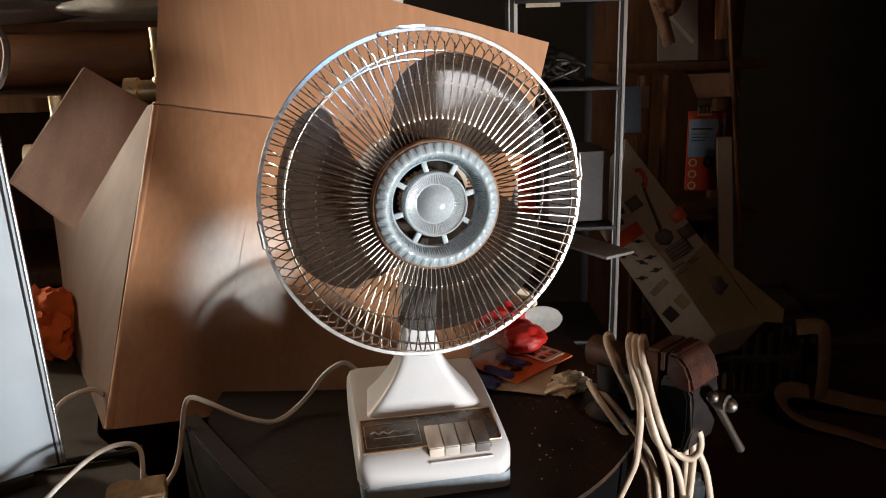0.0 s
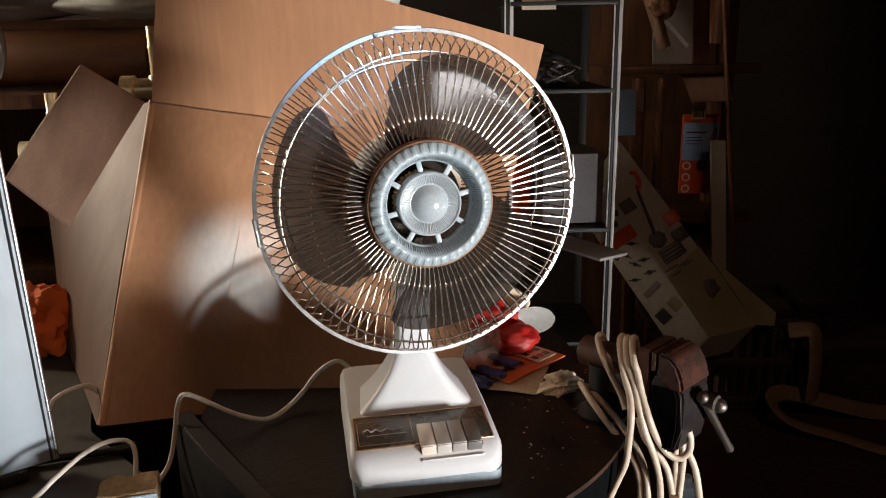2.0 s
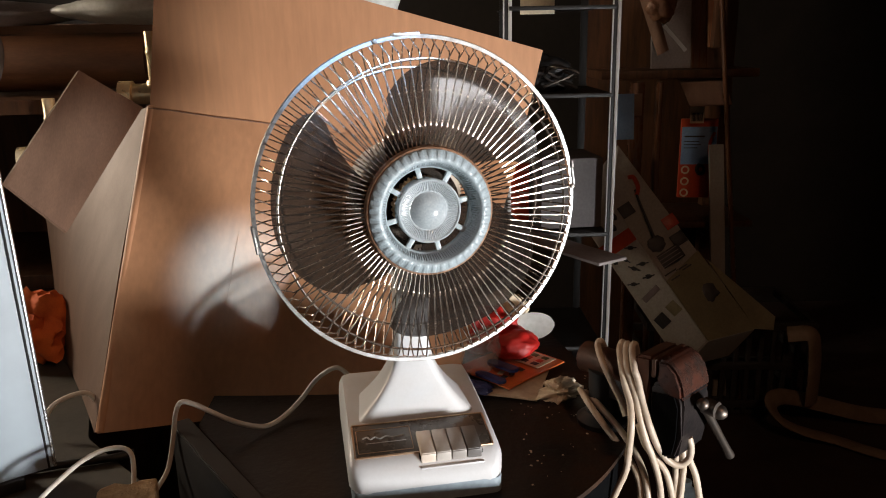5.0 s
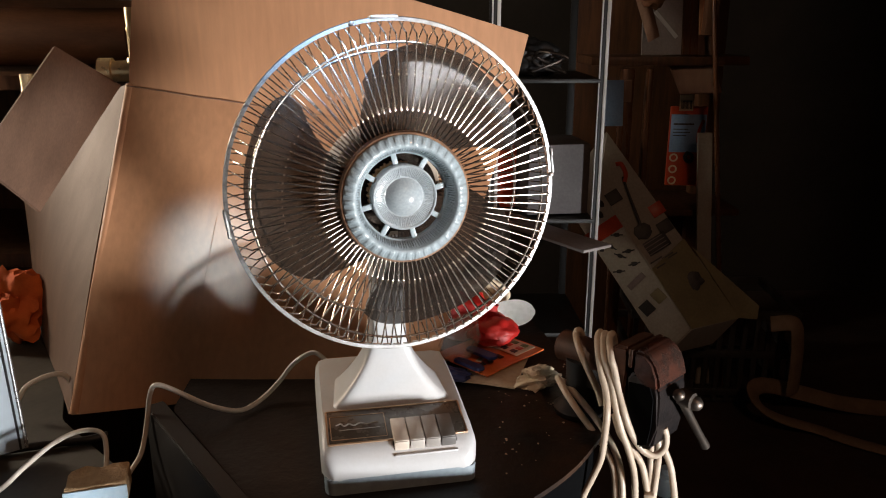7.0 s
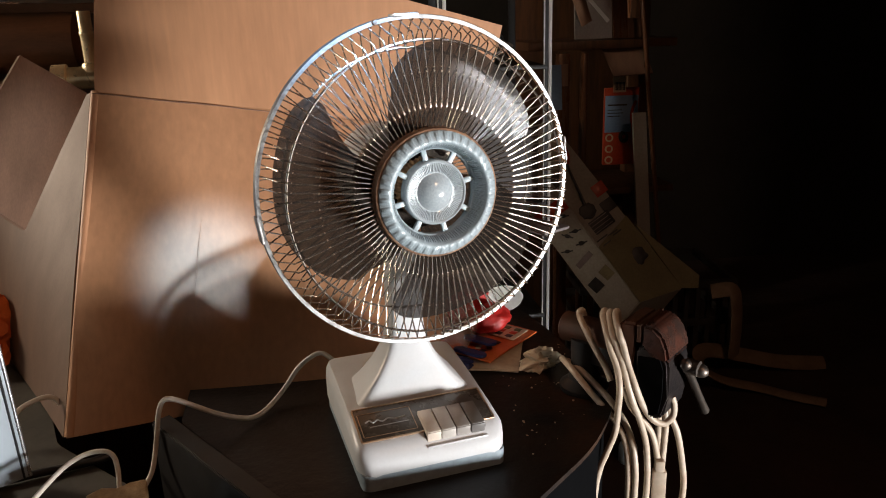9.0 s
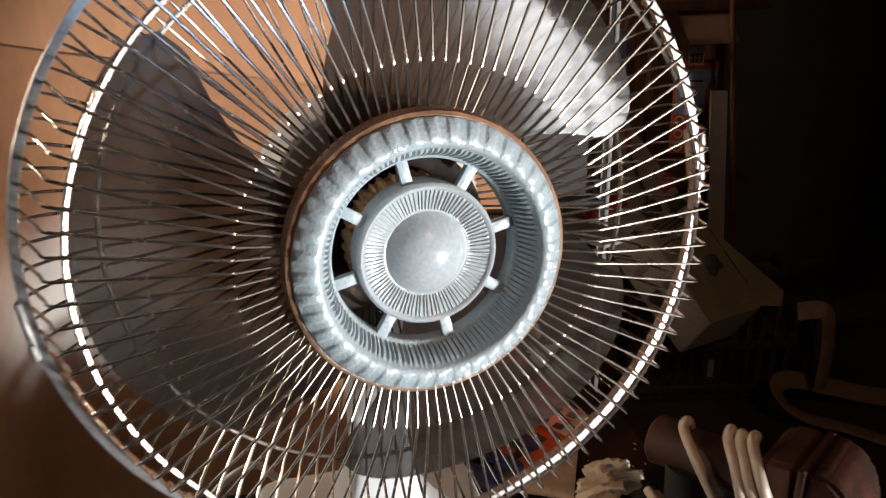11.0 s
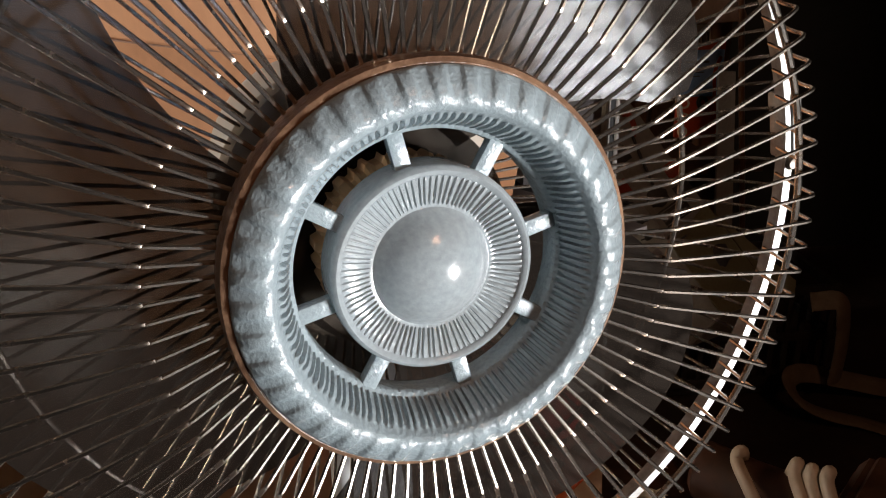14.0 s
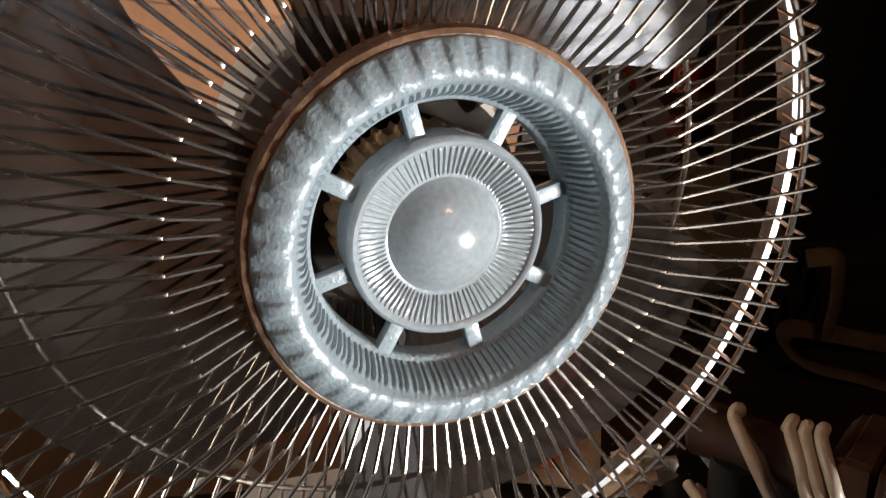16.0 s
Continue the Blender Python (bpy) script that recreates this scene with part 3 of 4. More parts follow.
    hub = part("hub_ring", lathe(hub_profile, 720, hub_shift, True), HUBGREY, fan, "glossy grey toothed hub ring", HEAD, angle=60)
    part("outer_band", lathe([(0.0655, -0.008), (0.0685, -0.006), (0.0697, -0.001), (0.0697, 0.006), (0.0688, 0.0095), (0.0672, 0.0105), (0.0655, 0.0100)], 144, None, True), BAND, hub, "brown band behind the toothed ring", HEAD)
    sp = None
    for k in range(8):
        m = turned(radians(13.3 + 45 * k))
        if sp is None:
            sp = part("spoke", block(0.0155, 0.0058, 0.005, 0.0008, pose(0.0405, 0, -0.0015)), HUBGREY, hub, "", m)
        else:
            put(new("spoke", sp.data), hub, m)
    cap_profile = [(0, 0.0125), (0.004, 0.0123), (0.008, 0.0114), (0.012, 0.0096), (0.0155, 0.0070), (0.0182, 0.0040), (0.0198, 0.0018), (0.0206, 0.0010), (0.0216, 0.0012), (0.0222, 0.0014), (0.0305, 0.0036), (0.0316, 0.0040), (0.0322, 0.0050), (0.0334, 0.0054), (0.0346, 0.0046), (0.0352, 0.0026), (0.0354, -0.009), (0, -0.009)]
    part("hub_cap", lathe(cap_profile, 540, lambda i, a, r, h: (r, h + (0.00045 * (1 if math.sin(a * 90) > 0 else -1) if i in (9, 10) else 0))), CAPGREY, fan, "grey ribbed cap with a smooth dome", HEAD, angle=50)
    # rear guard
    rear = part("rear_guard", tube([(0.150 * math.cos(2 * math.pi * i / 120), 0.150 * math.sin(2 * math.pi * i / 120), -0.0680) for i in range(120)], 0.0014, 8, True), WIRE, fan, "steel wire rear guard", HEAD)
    rw = None
    for k in range(WIRES):
        m = turned(2 * math.pi * (k + 0.85) / WIRES)
        if rw is None:
            rw = part("wire", tube(smooth_path([(r, 0, s) for r, s in REAR_WIRE], 3), 0.00082, 6), WIRE, rear, "", m)
        else:
            put(new("wire", rw.data), rear, m)
    return fan


desk_fan()


def flex(name, points, r, material, label, steps=8, flat=1.0):
    ob = part(name, tube(smooth_path(points, steps), r, 10, False, flat), material)
    return tagged(ob, label, "cable")


flex("fan_flex", [(-0.120, 1.020, 0.905), (-0.140, 1.030, 0.917), (-0.159, 1.030, 0.911), (-0.178, 1.030, 0.895), (-0.195, 1.020, 0.875), (-0.214, 1.000, 0.861), (-0.230, 0.975, 0.858), (-0.246, 0.960, 0.860), (-0.268, 0.945, 0.873), (-0.291, 0.947, 0.881), (-0.314, 0.948, 0.893), (-0.335, 0.950, 0.903), (-0.349, 0.951, 0.907), (-0.358, 0.953, 0.902), (-0.366, 0.957, 0.883), (-0.372, 0.960, 0.856), (-0.380, 0.958, 0.818), (-0.386, 0.950, 0.796), (-0.397, 0.940, 0.779), (-0.410, 0.930, 0.759)], 0.0036, FLEXW, "white twin mains flex of the fan lying over the table edge")


# ---- the big carton ----
def carton():
    FL, FR = Vector((-0.492, 1.355, 1.286)), Vector((0.166, 1.335, 1.186))
    BL, BR = Vector((-0.532, 1.065, 0.80)), Vector((0.035, 1.075, 0.852))
    TL, TR = Vector((-0.445, 1.345, 1.56)), Vector((0.205, 1.305, 1.372))
    SB, ST = Vector((-0.775, 1.48, 0.80)), Vector((-0.80, 1.56, 1.20))
    box = thing("cardboard_box", pose(-0.2, 1.2, 0.80), "large open brown cardboard box leaning back with raised flaps", "box")
    part("front_panel", slab([BL, BR, FR, FL], 0.006, 28, 24, 0.006, -0.006, 4), CARD, box, "brown corrugated front panel")
    part("back_flap", slab([FL + Vector((0.003, 0.001, 0.0005)), FR + Vector((0, 0.001, 0.0005)), TR, TL], 0.006, 24, 16, 0.006, 0.0, 4), CARD, box, "tall raised flap")
    part("side_panel", slab([SB, BL + Vector((-0.004, 0.004, 0)), FL + Vector((-0.004, 0.004, 0)), ST], 0.006, 20, 20, 0.01, 0.012, 3), CARDSIDE, box, "side panel with its shade in the colour")
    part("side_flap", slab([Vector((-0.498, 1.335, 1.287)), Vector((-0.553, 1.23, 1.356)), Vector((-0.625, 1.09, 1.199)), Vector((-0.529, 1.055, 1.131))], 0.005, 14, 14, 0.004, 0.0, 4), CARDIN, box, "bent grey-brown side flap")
    part("corner_edge", tube([BL + Vector((0.004, 0.0035, 0)) + (FL - BL) * (k / 12) for k in range(13)], 0.0085, 16), CARD, box, "worn rounded corner of the carton")
    part("crease", tube([BL * (1 - u) + BR * u + (FL * (1 - u) + FR * u - BL * (1 - u) - BR * u) * (0.36 + 0.05 * k) + Vector((0, -0.0074, 0)) for u in (0.30,) for k in range(6)], 0.0005, 6), CARD, box)
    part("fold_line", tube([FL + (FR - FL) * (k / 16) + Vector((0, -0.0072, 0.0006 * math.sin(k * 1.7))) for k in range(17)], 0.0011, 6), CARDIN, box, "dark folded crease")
    back = [Vector((-0.80, 1.565, 1.20)), Vector((0.10, 1.56, 1.17)), Vector((0.02, 1.50, 0.852)), Vector((-0.775, 1.485, 0.80))]
    part("rear_panel", slab(back, 0.006, 10, 10, 0.006), CARD, box)
    part("right_panel", slab([BR + Vector((0, 0.006, 0)), Vector((0.02, 1.495, 0.852)), Vector((0.10, 1.555, 1.17)), FR + Vector((0, 0.006, 0))], 0.006, 10, 10, 0.006), CARD, box)
    return box


carton()


# ---- the left side ----
def left_bench():
    t = thing("side_bench", pose(-0.8, 1.2, 0), "low bench covered with a dusty grey sheet", "bench")
    plan = rounded([(-0.36, 0.60), (-0.40, 0.915), (-0.545, 1.06), (-0.60, 1.20), (-0.90, 1.62), (-1.5, 1.62), (-1.5, 0.60)], 0.015)
    part("bench_top", prism(plan, 0.755, 0.795, 0.004), OLIVE, t, "dusty grey-brown bench top")
    for x, y in ((-0.46, 0.66), (-1.42, 0.66), (-1.42, 1.5), (-0.92, 1.5)):
        part("leg", block(0.06, 0.06, 0.755, 0.004), WOODD, t, "", pose(x, y, 0.3775))
    return t


left_bench()


def enamel_panel():
    t = thing("enamel_panel", pose(-0.66, 0.86, 0.795), "pale blue-white enamelled appliance panel with bright edge trim", "panel")
    a, b = Vector((-0.545, 0.955, 0.815)), Vector((-0.95, 0.665, 0.815))
    d = (b - a).normalized()
    inward = Vector((d.y, -d.x, 0)) * -0.03
    h = Vector((-0.012, 0, 0.60))
    part("sheet", slab([a + d * 0.004, b, b + h, a + d * 0.004 + h], 0.02, 10, 10, 0.002), ENAMEL, t, "pale blue-white sheet")
    part("edge_trim", tube([a + d * 0.002 + Vector((0.005, -0.007, 0)) + h * k / 10 for k in range(11)], 0.0030, 10), CHROME, t, "bright metal edge trim")
    part("inner_bead", tube([a + d * 0.009 + Vector((0.006, -0.009, 0)) + h * k / 10 for k in range(11)], 0.0016, 8), BLACKP, t, "black sealing bead")
    part("foot", block(0.30, 0.10, 0.02, 0.004), BLACKP, t, "", pose(-0.72, 0.87, 0.805, 0, 0, 36))
    return t


enamel_panel()
flex("white_lead", [(-0.613, 1.060, 0.820), (-0.600, 1.070, 0.845), (-0.587, 1.090, 0.851), (-0.569, 1.110, 0.850), (-0.558, 1.120, 0.840), (-0.551, 1.120, 0.822), (-0.548, 1.105, 0.798)], 0.0040, FLEXW, "white lead curling over the dusty bench")
flex("grey_lead", [(-0.560, 0.80, 0.800), (-0.525, 0.845, 0.815), (-0.506, 0.870, 0.830), (-0.485, 0.910, 0.841), (-0.466, 0.940, 0.841), (-0.443, 0.945, 0.841), (-0.429, 0.940, 0.835), (-0.423, 0.930, 0.820), (-0.421, 0.918, 0.799)], 0.0034, FLEXW, "dirty white lead arching over the bench")
flex("black_lead", [(-0.75, 0.86, 0.80), (-0.66, 0.93, 0.802), (-0.56, 0.965, 0.803), (-0.48, 0.985, 0.802), (-0.45, 1.0, 0.802)], 0.006, BLACKP, "thick black lead lying on the bench")


def broken_board():
    t = thing("broken_chipboard", pose(-0.43, 0.86, 0.795), "broken piece of chipboard with a pale blue laminated face", "board")
    bm = block(0.075, 0.05, 0.03, 0.003, seg=2)
    bmesh.ops.subdivide_edges(bm, edges=bm.edges[:], cuts=3, use_grid_fill=True)
    for v in bm.verts:
        if v.co.z > 0.005:
            v.co.z += 0.006 * noise.noise(v.co * 70)
            v.co.y += 0.004 * noise.noise(v.co * 90)
    part("core", bm, CHIP, t, "ragged tan chipboard core", pose(-0.410, 0.866, 0.803, 0, 0, 14), angle=20)
    part("laminate", block(0.077, 0.003, 0.026, 0.0008), PALEBLUE, t, "pale blue laminate", pose(-0.4035, 0.8395, 0.803, 0, 0, 14))
    return t


broken_board()


def cloth_heap(name, material, place, size, squash, seed, label):
    ob = part(name, crumple(size, seed, 4, 0.45, squash, 2.4), material, None, "", Matrix.Translation(place), angle=60)
    return tagged(ob, label, "cloth")


cloth_heap("orange_cloth", ORANGE, (-0.765, 1.36, 0.875), 0.068, (1.0, 0.7, 1.05), 3, "crumpled bright orange cloth heaped on the bench")


def brass_tap(m):
    t = thing("brass_tap", m, "brass pipe fitting with an upright spindle", "tap")
    part("spindle", lathe([(0, 0.02), (0.012, 0.02), (0.012, 0.075), (0.0135, 0.077), (0.0135, 0.082), (0.012, 0.084), (0.012, 0.12), (0, 0.12)], 20), BRASS, t, "", m)
    part("body", tube([(-0.07, 0, 0), (-0.045, 0, 0), (-0.044, 0, 0), (0.0, 0, 0), (0.035, 0, 0)], [0.026, 0.026, 0.020, 0.022, 0.022], 20), BRASS, t, "", m)
    part("collar", lathe([(0, 0), (0.018, 0), (0.02, 0.012), (0.016, 0.026), (0, 0.026)], 20), BRASS, t, "", m)
    return t


def back_left():
    shelf = thing("wall_rack", pose(-0.8, 1.9, 0), "dark wooden rack behind the cardboard box", "rack")
    part("shelf_board", block(1.5, 0.42, 0.03, 0.003), WOODD, shelf, "", pose(-0.95, 1.78, 1.275))
    part("lower_board", block(1.5, 0.42, 0.03, 0.003), WOODD, shelf, "", pose(-0.95, 1.78, 0.90))
    for x in (-1.66, -0.24):
        part("upright", block(0.05, 0.40, 1.45, 0.003), WOODD, shelf, "", pose(x, 1.80, 0.725))
    part("back_board", block(1.4, 0.02, 1.45, 0.002), WOODD, shelf, "dark back board", pose(-0.95, 2.005, 0.725))
    log = tube([(-1.6 + 0.11 * k, 1.75, 1.36 + 0.002 * math.sin(k)) for k in range(10)], 0.062, 24)
    tagged(part("brown_roll", log, LEATHER, None, ""), "thick brown roll lying on the rack", "roll")
    part_ob = part("brown_plank", slab([(-1.6, 1.735, 1.432), (-0.05, 1.735, 1.430), (-0.05, 1.93, 1.432), (-1.6, 1.93, 1.432)], 0.020, 10, 4, 0.004), LEATHER)
    tagged(part_ob, "dark brown plank laid over the roll", "plank")
    tub = crumple(0.17, 5, 4, 0.12, (1.1, 0.7, 0.17), 1.4)
    tagged(part("white_tray", tub, SPOON, None, "", pose(-0.62, 1.74, 1.468), angle=60), "pale plastic tray on top of the pile", "tray")
    tub = crumple(0.15, 8, 4, 0.15, (1.3, 0.8, 0.18), 1.4)
    tagged(part("grey_tray", tub, GREYCARD, None, "", pose(-0.96, 1.74, 1.466), angle=60), "grey dusty tray on top of the pile", "tray")
    bowl = lathe([(0, 0.0), (0.03, 0.0), (0.055, 0.02), (0.068, 0.05), (0.071, 0.05), (0.058, 0.016), (0.03, -0.004), (0, -0.004)], 40)
    tagged(part("pale_bowl", bowl, SPOON, None, "", pose(-0.115, 1.80, 1.446)), "pale plastic bowl on top of the rack", "bowl")
    brass_tap(pose(-0.535, 1.53, 1.300, 0, 0, 4))
    brass_tap(pose(-0.752, 1.53, 1.175, 0, 0, 12))
    flex("grey_hose", [(-0.90, 1.60, 1.46), (-0.872, 1.60, 1.42), (-0.868, 1.60, 1.38), (-0.885, 1.60, 1.33), (-0.92, 1.60, 1.29)], 0.007, GREYCARD, "grey hose hanging at the rack")


back_left()


# ---- the vise and its cables ----
def side_profile(points, half, bevel=0.003):
    """A solid with a (y, z) side outline, from -half to half in x."""
    bm = bmesh.new()
    a = [bm.verts.new((-half, y, z)) for y, z in points]
    b = [bm.verts.new((half, y, z)) for y, z in points]
    k = len(points)
    bm.faces.new(a)
    bm.faces.new(b[::-1])
    for i in range(k):
        bm.faces.new((a[i], b[i], b[(i + 1) % k], a[(i + 1) % k]))
    if bevel:
        bmesh.ops.bevel(bm, geom=bm.edges[:], offset=bevel, segments=2, affect="EDGES")
    return bm


def vise():
    v = thing("bench_vise", pose(0.24, 0.97, 0.85), "dark oily cast iron bench vise with a sliding bar", "vise")
    m = pose(0.319, 0.894, 0.988, 0, 0, 42)
    part("moving_jaw", side_profile([(-0.001, 0.0), (-0.016, -0.001), (-0.030, -0.012), (-0.038, -0.030), (-0.041, -0.046), (-0.036, -0.050), (-0.026, -0.042), (-0.016, -0.038), (-0.001, -0.036)], 0.036, 0.004), JAW, v, "rust-stained head of the moving jaw", m)
    part("jaw_body", side_profile([(-0.003, -0.032), (-0.034, -0.038), (-0.041, -0.052), (-0.041, -0.100), (-0.036, -0.132), (-0.012, -0.142), (0.004, -0.130), (0.008, -0.040)], 0.034, 0.004), IRON, v, "black oily body of the moving jaw", m)
    # thin black plate drawn over the jaw side where a hollow lies in shade
    part("jaw_hollow_shade", side_profile([(-0.028, -0.044), (-0.034, -0.060), (-0.034, -0.100), (-0.030, -0.126), (-0.014, -0.134), (0.000, -0.124), (0.003, -0.048)], 0.0015, 0), TABLESIDE, v, "black plate standing for the shaded hollow of the jaw", m @ pose(-0.0348, 0, 0))
    part("jaw_plate", block(0.074, 0.006, 0.026, 0.0015), RUST, v, "rusty jaw plate", m @ pose(0, 0.003, -0.014))
    part("fixed_jaw", side_profile([(0.007, -0.001), (0.030, -0.003), (0.040, -0.018), (0.042, -0.06), (0.03, -0.10), (0.012, -0.10), (0.010, -0.03)], 0.035, 0.004), RUST, v, "brown fixed jaw", m)
    part("anvil", tube([m @ Vector((0, 0.030, -0.048)), m @ Vector((0, 0.06, -0.046)), m @ Vector((0, 0.10, -0.046)), m @ Vector((0, 0.136, -0.047)), m @ Vector((0, 0.140, -0.047))], [0.026, 0.022, 0.021, 0.023, 0.018], 20), RUST, v, "rounded brown anvil end")
    part("slide", block(0.034, 0.15, 0.034, 0.004), IRON, v, "", m @ pose(0, 0.045, -0.075))
    part("pedestal", lathe([(0, -0.138), (0.036, -0.138), (0.037, -0.130), (0.024, -0.120), (0.020, -0.09), (0.022, -0.055), (0, -0.055)], 24), BLACKP, v, "cast pedestal on the tabletop", m @ pose(-0.006, 0.100, 0))
    part("screw", tube([m @ Vector((0.004, -0.050, -0.062)), m @ Vector((0.004, -0.068, -0.063))], 0.011, 20), STEEL, v, "steel screw end")
    part("screw_head", crumple(0.0098, 3, 3, 0.05, (1, 1.15, 1)), STEEL, v, "bright worn screw head", m @ pose(0.010, -0.068, -0.068))
    a, b = Vector((0.350, 0.850, 0.932)), Vector((0.419, 0.915, 0.818))
    part("bar_handle", tube([a + (b - a) * (k / 6) for k in range(7)], [0.0055, 0.0058, 0.0058, 0.0058, 0.0058, 0.006, 0.007], 12), STEEL, v, "sliding steel bar handle")
    part("bar_knob", crumple(0.0082, 2, 2, 0.05), STEEL, v, "", Matrix.Translation(a))
    return v


vise()


def cable_coil():
    coil = thing("cable_coil", pose(0.29, 0.93, 0.98), "coil of cream mains cable hung over the vise", "cable")
    loops = [
        [(0.260, 0.995, 0.939), (0.244, 0.970, 0.973), (0.238, 0.966, 0.969), (0.238, 0.941, 0.958), (0.249, 0.927, 0.932), (0.261, 0.915, 0.907), (0.266, 0.905, 0.889)],
        [(0.277, 0.961, 0.952), (0.266, 0.937, 0.984), (0.260, 0.929, 0.980), (0.256, 0.906, 0.970), (0.258, 0.891, 0.946), (0.262, 0.876, 0.925), (0.261, 0.860, 0.901), (0.260, 0.860, 0.868), (0.257, 0.860, 0.834), (0.247, 0.860, 0.805), (0.236, 0.860, 0.775)],
        [(0.282, 0.952, 0.954), (0.271, 0.928, 0.985), (0.266, 0.920, 0.982), (0.262, 0.897, 0.967), (0.268, 0.885, 0.943), (0.273, 0.869, 0.912), (0.282, 0.862, 0.876), (0.293, 0.862, 0.848), (0.303, 0.862, 0.814), (0.307, 0.862, 0.786)],
        [(0.290, 0.944, 0.957), (0.278, 0.920, 0.988), (0.272, 0.912, 0.985), (0.269, 0.888, 0.968), (0.273, 0.883, 0.954), (0.278, 0.873, 0.926), (0.285, 0.862, 0.899), (0.298, 0.862, 0.867), (0.314, 0.862, 0.844), (0.330, 0.862, 0.837), (0.342, 0.862, 0.847), (0.343, 0.862, 0.865), (0.339, 0.862, 0.878)],
        [(0.219, 0.985, 0.892), (0.221, 0.943, 0.893), (0.237, 0.923, 0.872), (0.258, 0.908, 0.845), (0.270, 0.895, 0.830), (0.282, 0.883, 0.802), (0.284, 0.872, 0.765)],
        [(0.227, 0.985, 0.887), (0.236, 0.941, 0.889), (0.256, 0.920, 0.869), (0.268, 0.904, 0.855), (0.281, 0.890, 0.833), (0.290, 0.877, 0.805), (0.292, 0.866, 0.768)],
        [(0.278, 0.885, 0.887), (0.286, 0.877, 0.861), (0.301, 0.873, 0.841), (0.317, 0.870, 0.815), (0.328, 0.868, 0.766)],
        [(0.331, 0.885, 0.859), (0.332, 0.885, 0.833), (0.334, 0.885, 0.790), (0.334, 0.885, 0.754)],
        [(0.339, 0.885, 0.857), (0.342, 0.882, 0.830), (0.341, 0.881, 0.792), (0.339, 0.880, 0.757)],
        [(0.345, 0.885, 0.850), (0.349, 0.880, 0.834), (0.359, 0.877, 0.807), (0.368, 0.875, 0.759)],
    ]
    for i, pts in enumerate(loops):
        x, y, z = pts[-1]
        if z < 0.80:
            dx = (x - pts[-2][0]) * 0.5
            pts += [(x + dx, y, z - 0.04), (x + dx * (0.6 if i % 2 else 1.3), y + 0.004, z - 0.10), (x + dx * 0.4, y + 0.008, z - 0.20)]
        part("strand", tube(smooth_path(pts, 8), 0.0047, 10), FLEX, coil, "", None)
    part("connector", merge(block(0.020, 0.014, 0.055, 0.003), block(0.014, 0.012, 0.02, 0.003, pose(0, 0, 0.034)), block(0.017, 0.012, 0.022, 0.003, pose(0.003, 0, -0.036))), FLEX, coil, "cream inline plug", pose(0.327, 0.862, 0.735, 0, 0, -20))
    return coil


cable_coil()


def bottle():
    m = pose(0.765, 1.99, 0)
    t = thing("blue_bottle", m, "small pale blue plastic bottle standing on the earth floor", "bottle")
    part("body", lathe([(0, 0.0), (0.027, 0.0), (0.030, 0.004), (0.030, 0.05), (0.026, 0.062), (0.015, 0.068), (0.014, 0.075), (0, 0.075)], 32), PALEBLUE, t, "", m)
    part("cap", lathe([(0.0, 0.090), (0.015, 0.090), (0.017, 0.087), (0.017, 0.073), (0, 0.073)], 32), PALEBLUE, t, "", m)
    return t


bottle()


def paper_wad():
    bm = crumple(0.026, 6, 4, 0.6, (1.25, 0.8, 0.55), 2.2)
    tagged(part("crumpled_paper", bm, PAPER, None, "", pose(0.199, 1.035, 0.868, 0, 0, 20), angle=25), "crumpled cream paper beside the vise", "paper")


paper_wad()


def leaflet(corner, w, h, rz, z, mats, label, tilt=0):
    m = pose(*corner, z, tilt, 0, rz)
    t = thing("leaflet", m, label, "leaflet", "leaflets on the table")
    part("sheet", slab([(0, 0, 0), (w, 0, 0), (w, h, 0), (0, h, 0)], 0.0025, 8, 8, 0.002, 0, 12), mats[0], t, "", m)
    if len(mats) > 1:
        part("picture", block(w * 0.34, h * 0.42, 0.001, 0.0003), PAPER, t, "cream picture panel", m @ pose(w * 0.76, h * 0.30, 0.0040))
        for i, (x, y) in enumerate(((0.66, 0.40), (0.76, 0.42), (0.86, 0.40), (0.66, 0.22), (0.76, 0.22), (0.86, 0.22))):
            part("print_bar", block(w * 0.07, h * 0.10, 0.001, 0.0002), (INK, REDPRINT, GREENI)[i % 3], t, "", m @ pose(w * x, h * y, 0.0050))
        for i in range(5):
            part("print_bar", block(w * 0.10, h * 0.08, 0.001, 0.0002), (INK, PAPER)[i % 2], t, "", m @ pose(w * (0.14 + 0.075 * i), h * (0.26 + 0.12 * (i % 2)), 0.0042, 0, 0, 20 * i))
    return t


leaflet((0.080, 1.055), 0.086, 0.165, -18, 0.8535, (PAPER,), "plain cream leaflet under the printed ones")
leaflet((0.122, 1.054), 0.145, 0.115, 44, 0.862, (LEAFO, PAPER), "open orange printed leaflet with small pictures")


def blue_strip(m, label):
    ob = part("blue_strip", prism(rounded([(-0.034, -0.0085), (0.034, -0.0085), (0.034, 0.0085), (-0.034, 0.0085)], 0.008), -0.0025, 0.0025, 0.001), BLUE, None, "", m)
    return tagged(ob, label, "strip", "blue strips")


blue_strip(pose(0.117, 1.108, 0.878, 4, -5, -54), "dark blue plastic strip lying on the leaflet")
blue_strip(pose(0.095, 1.083, 0.870, -3, -6, -56), "dark blue plastic strip lying half on the leaflet")
tagged(part("blue_packet", crumple(0.026, 14, 4, 0.35, (1.2, 0.7, 0.35), 2.0), BLUE, None, "", pose(0.066, 1.068, 0.860, 0, 0, -20), angle=50), "shiny dark blue plastic packet", "packet")


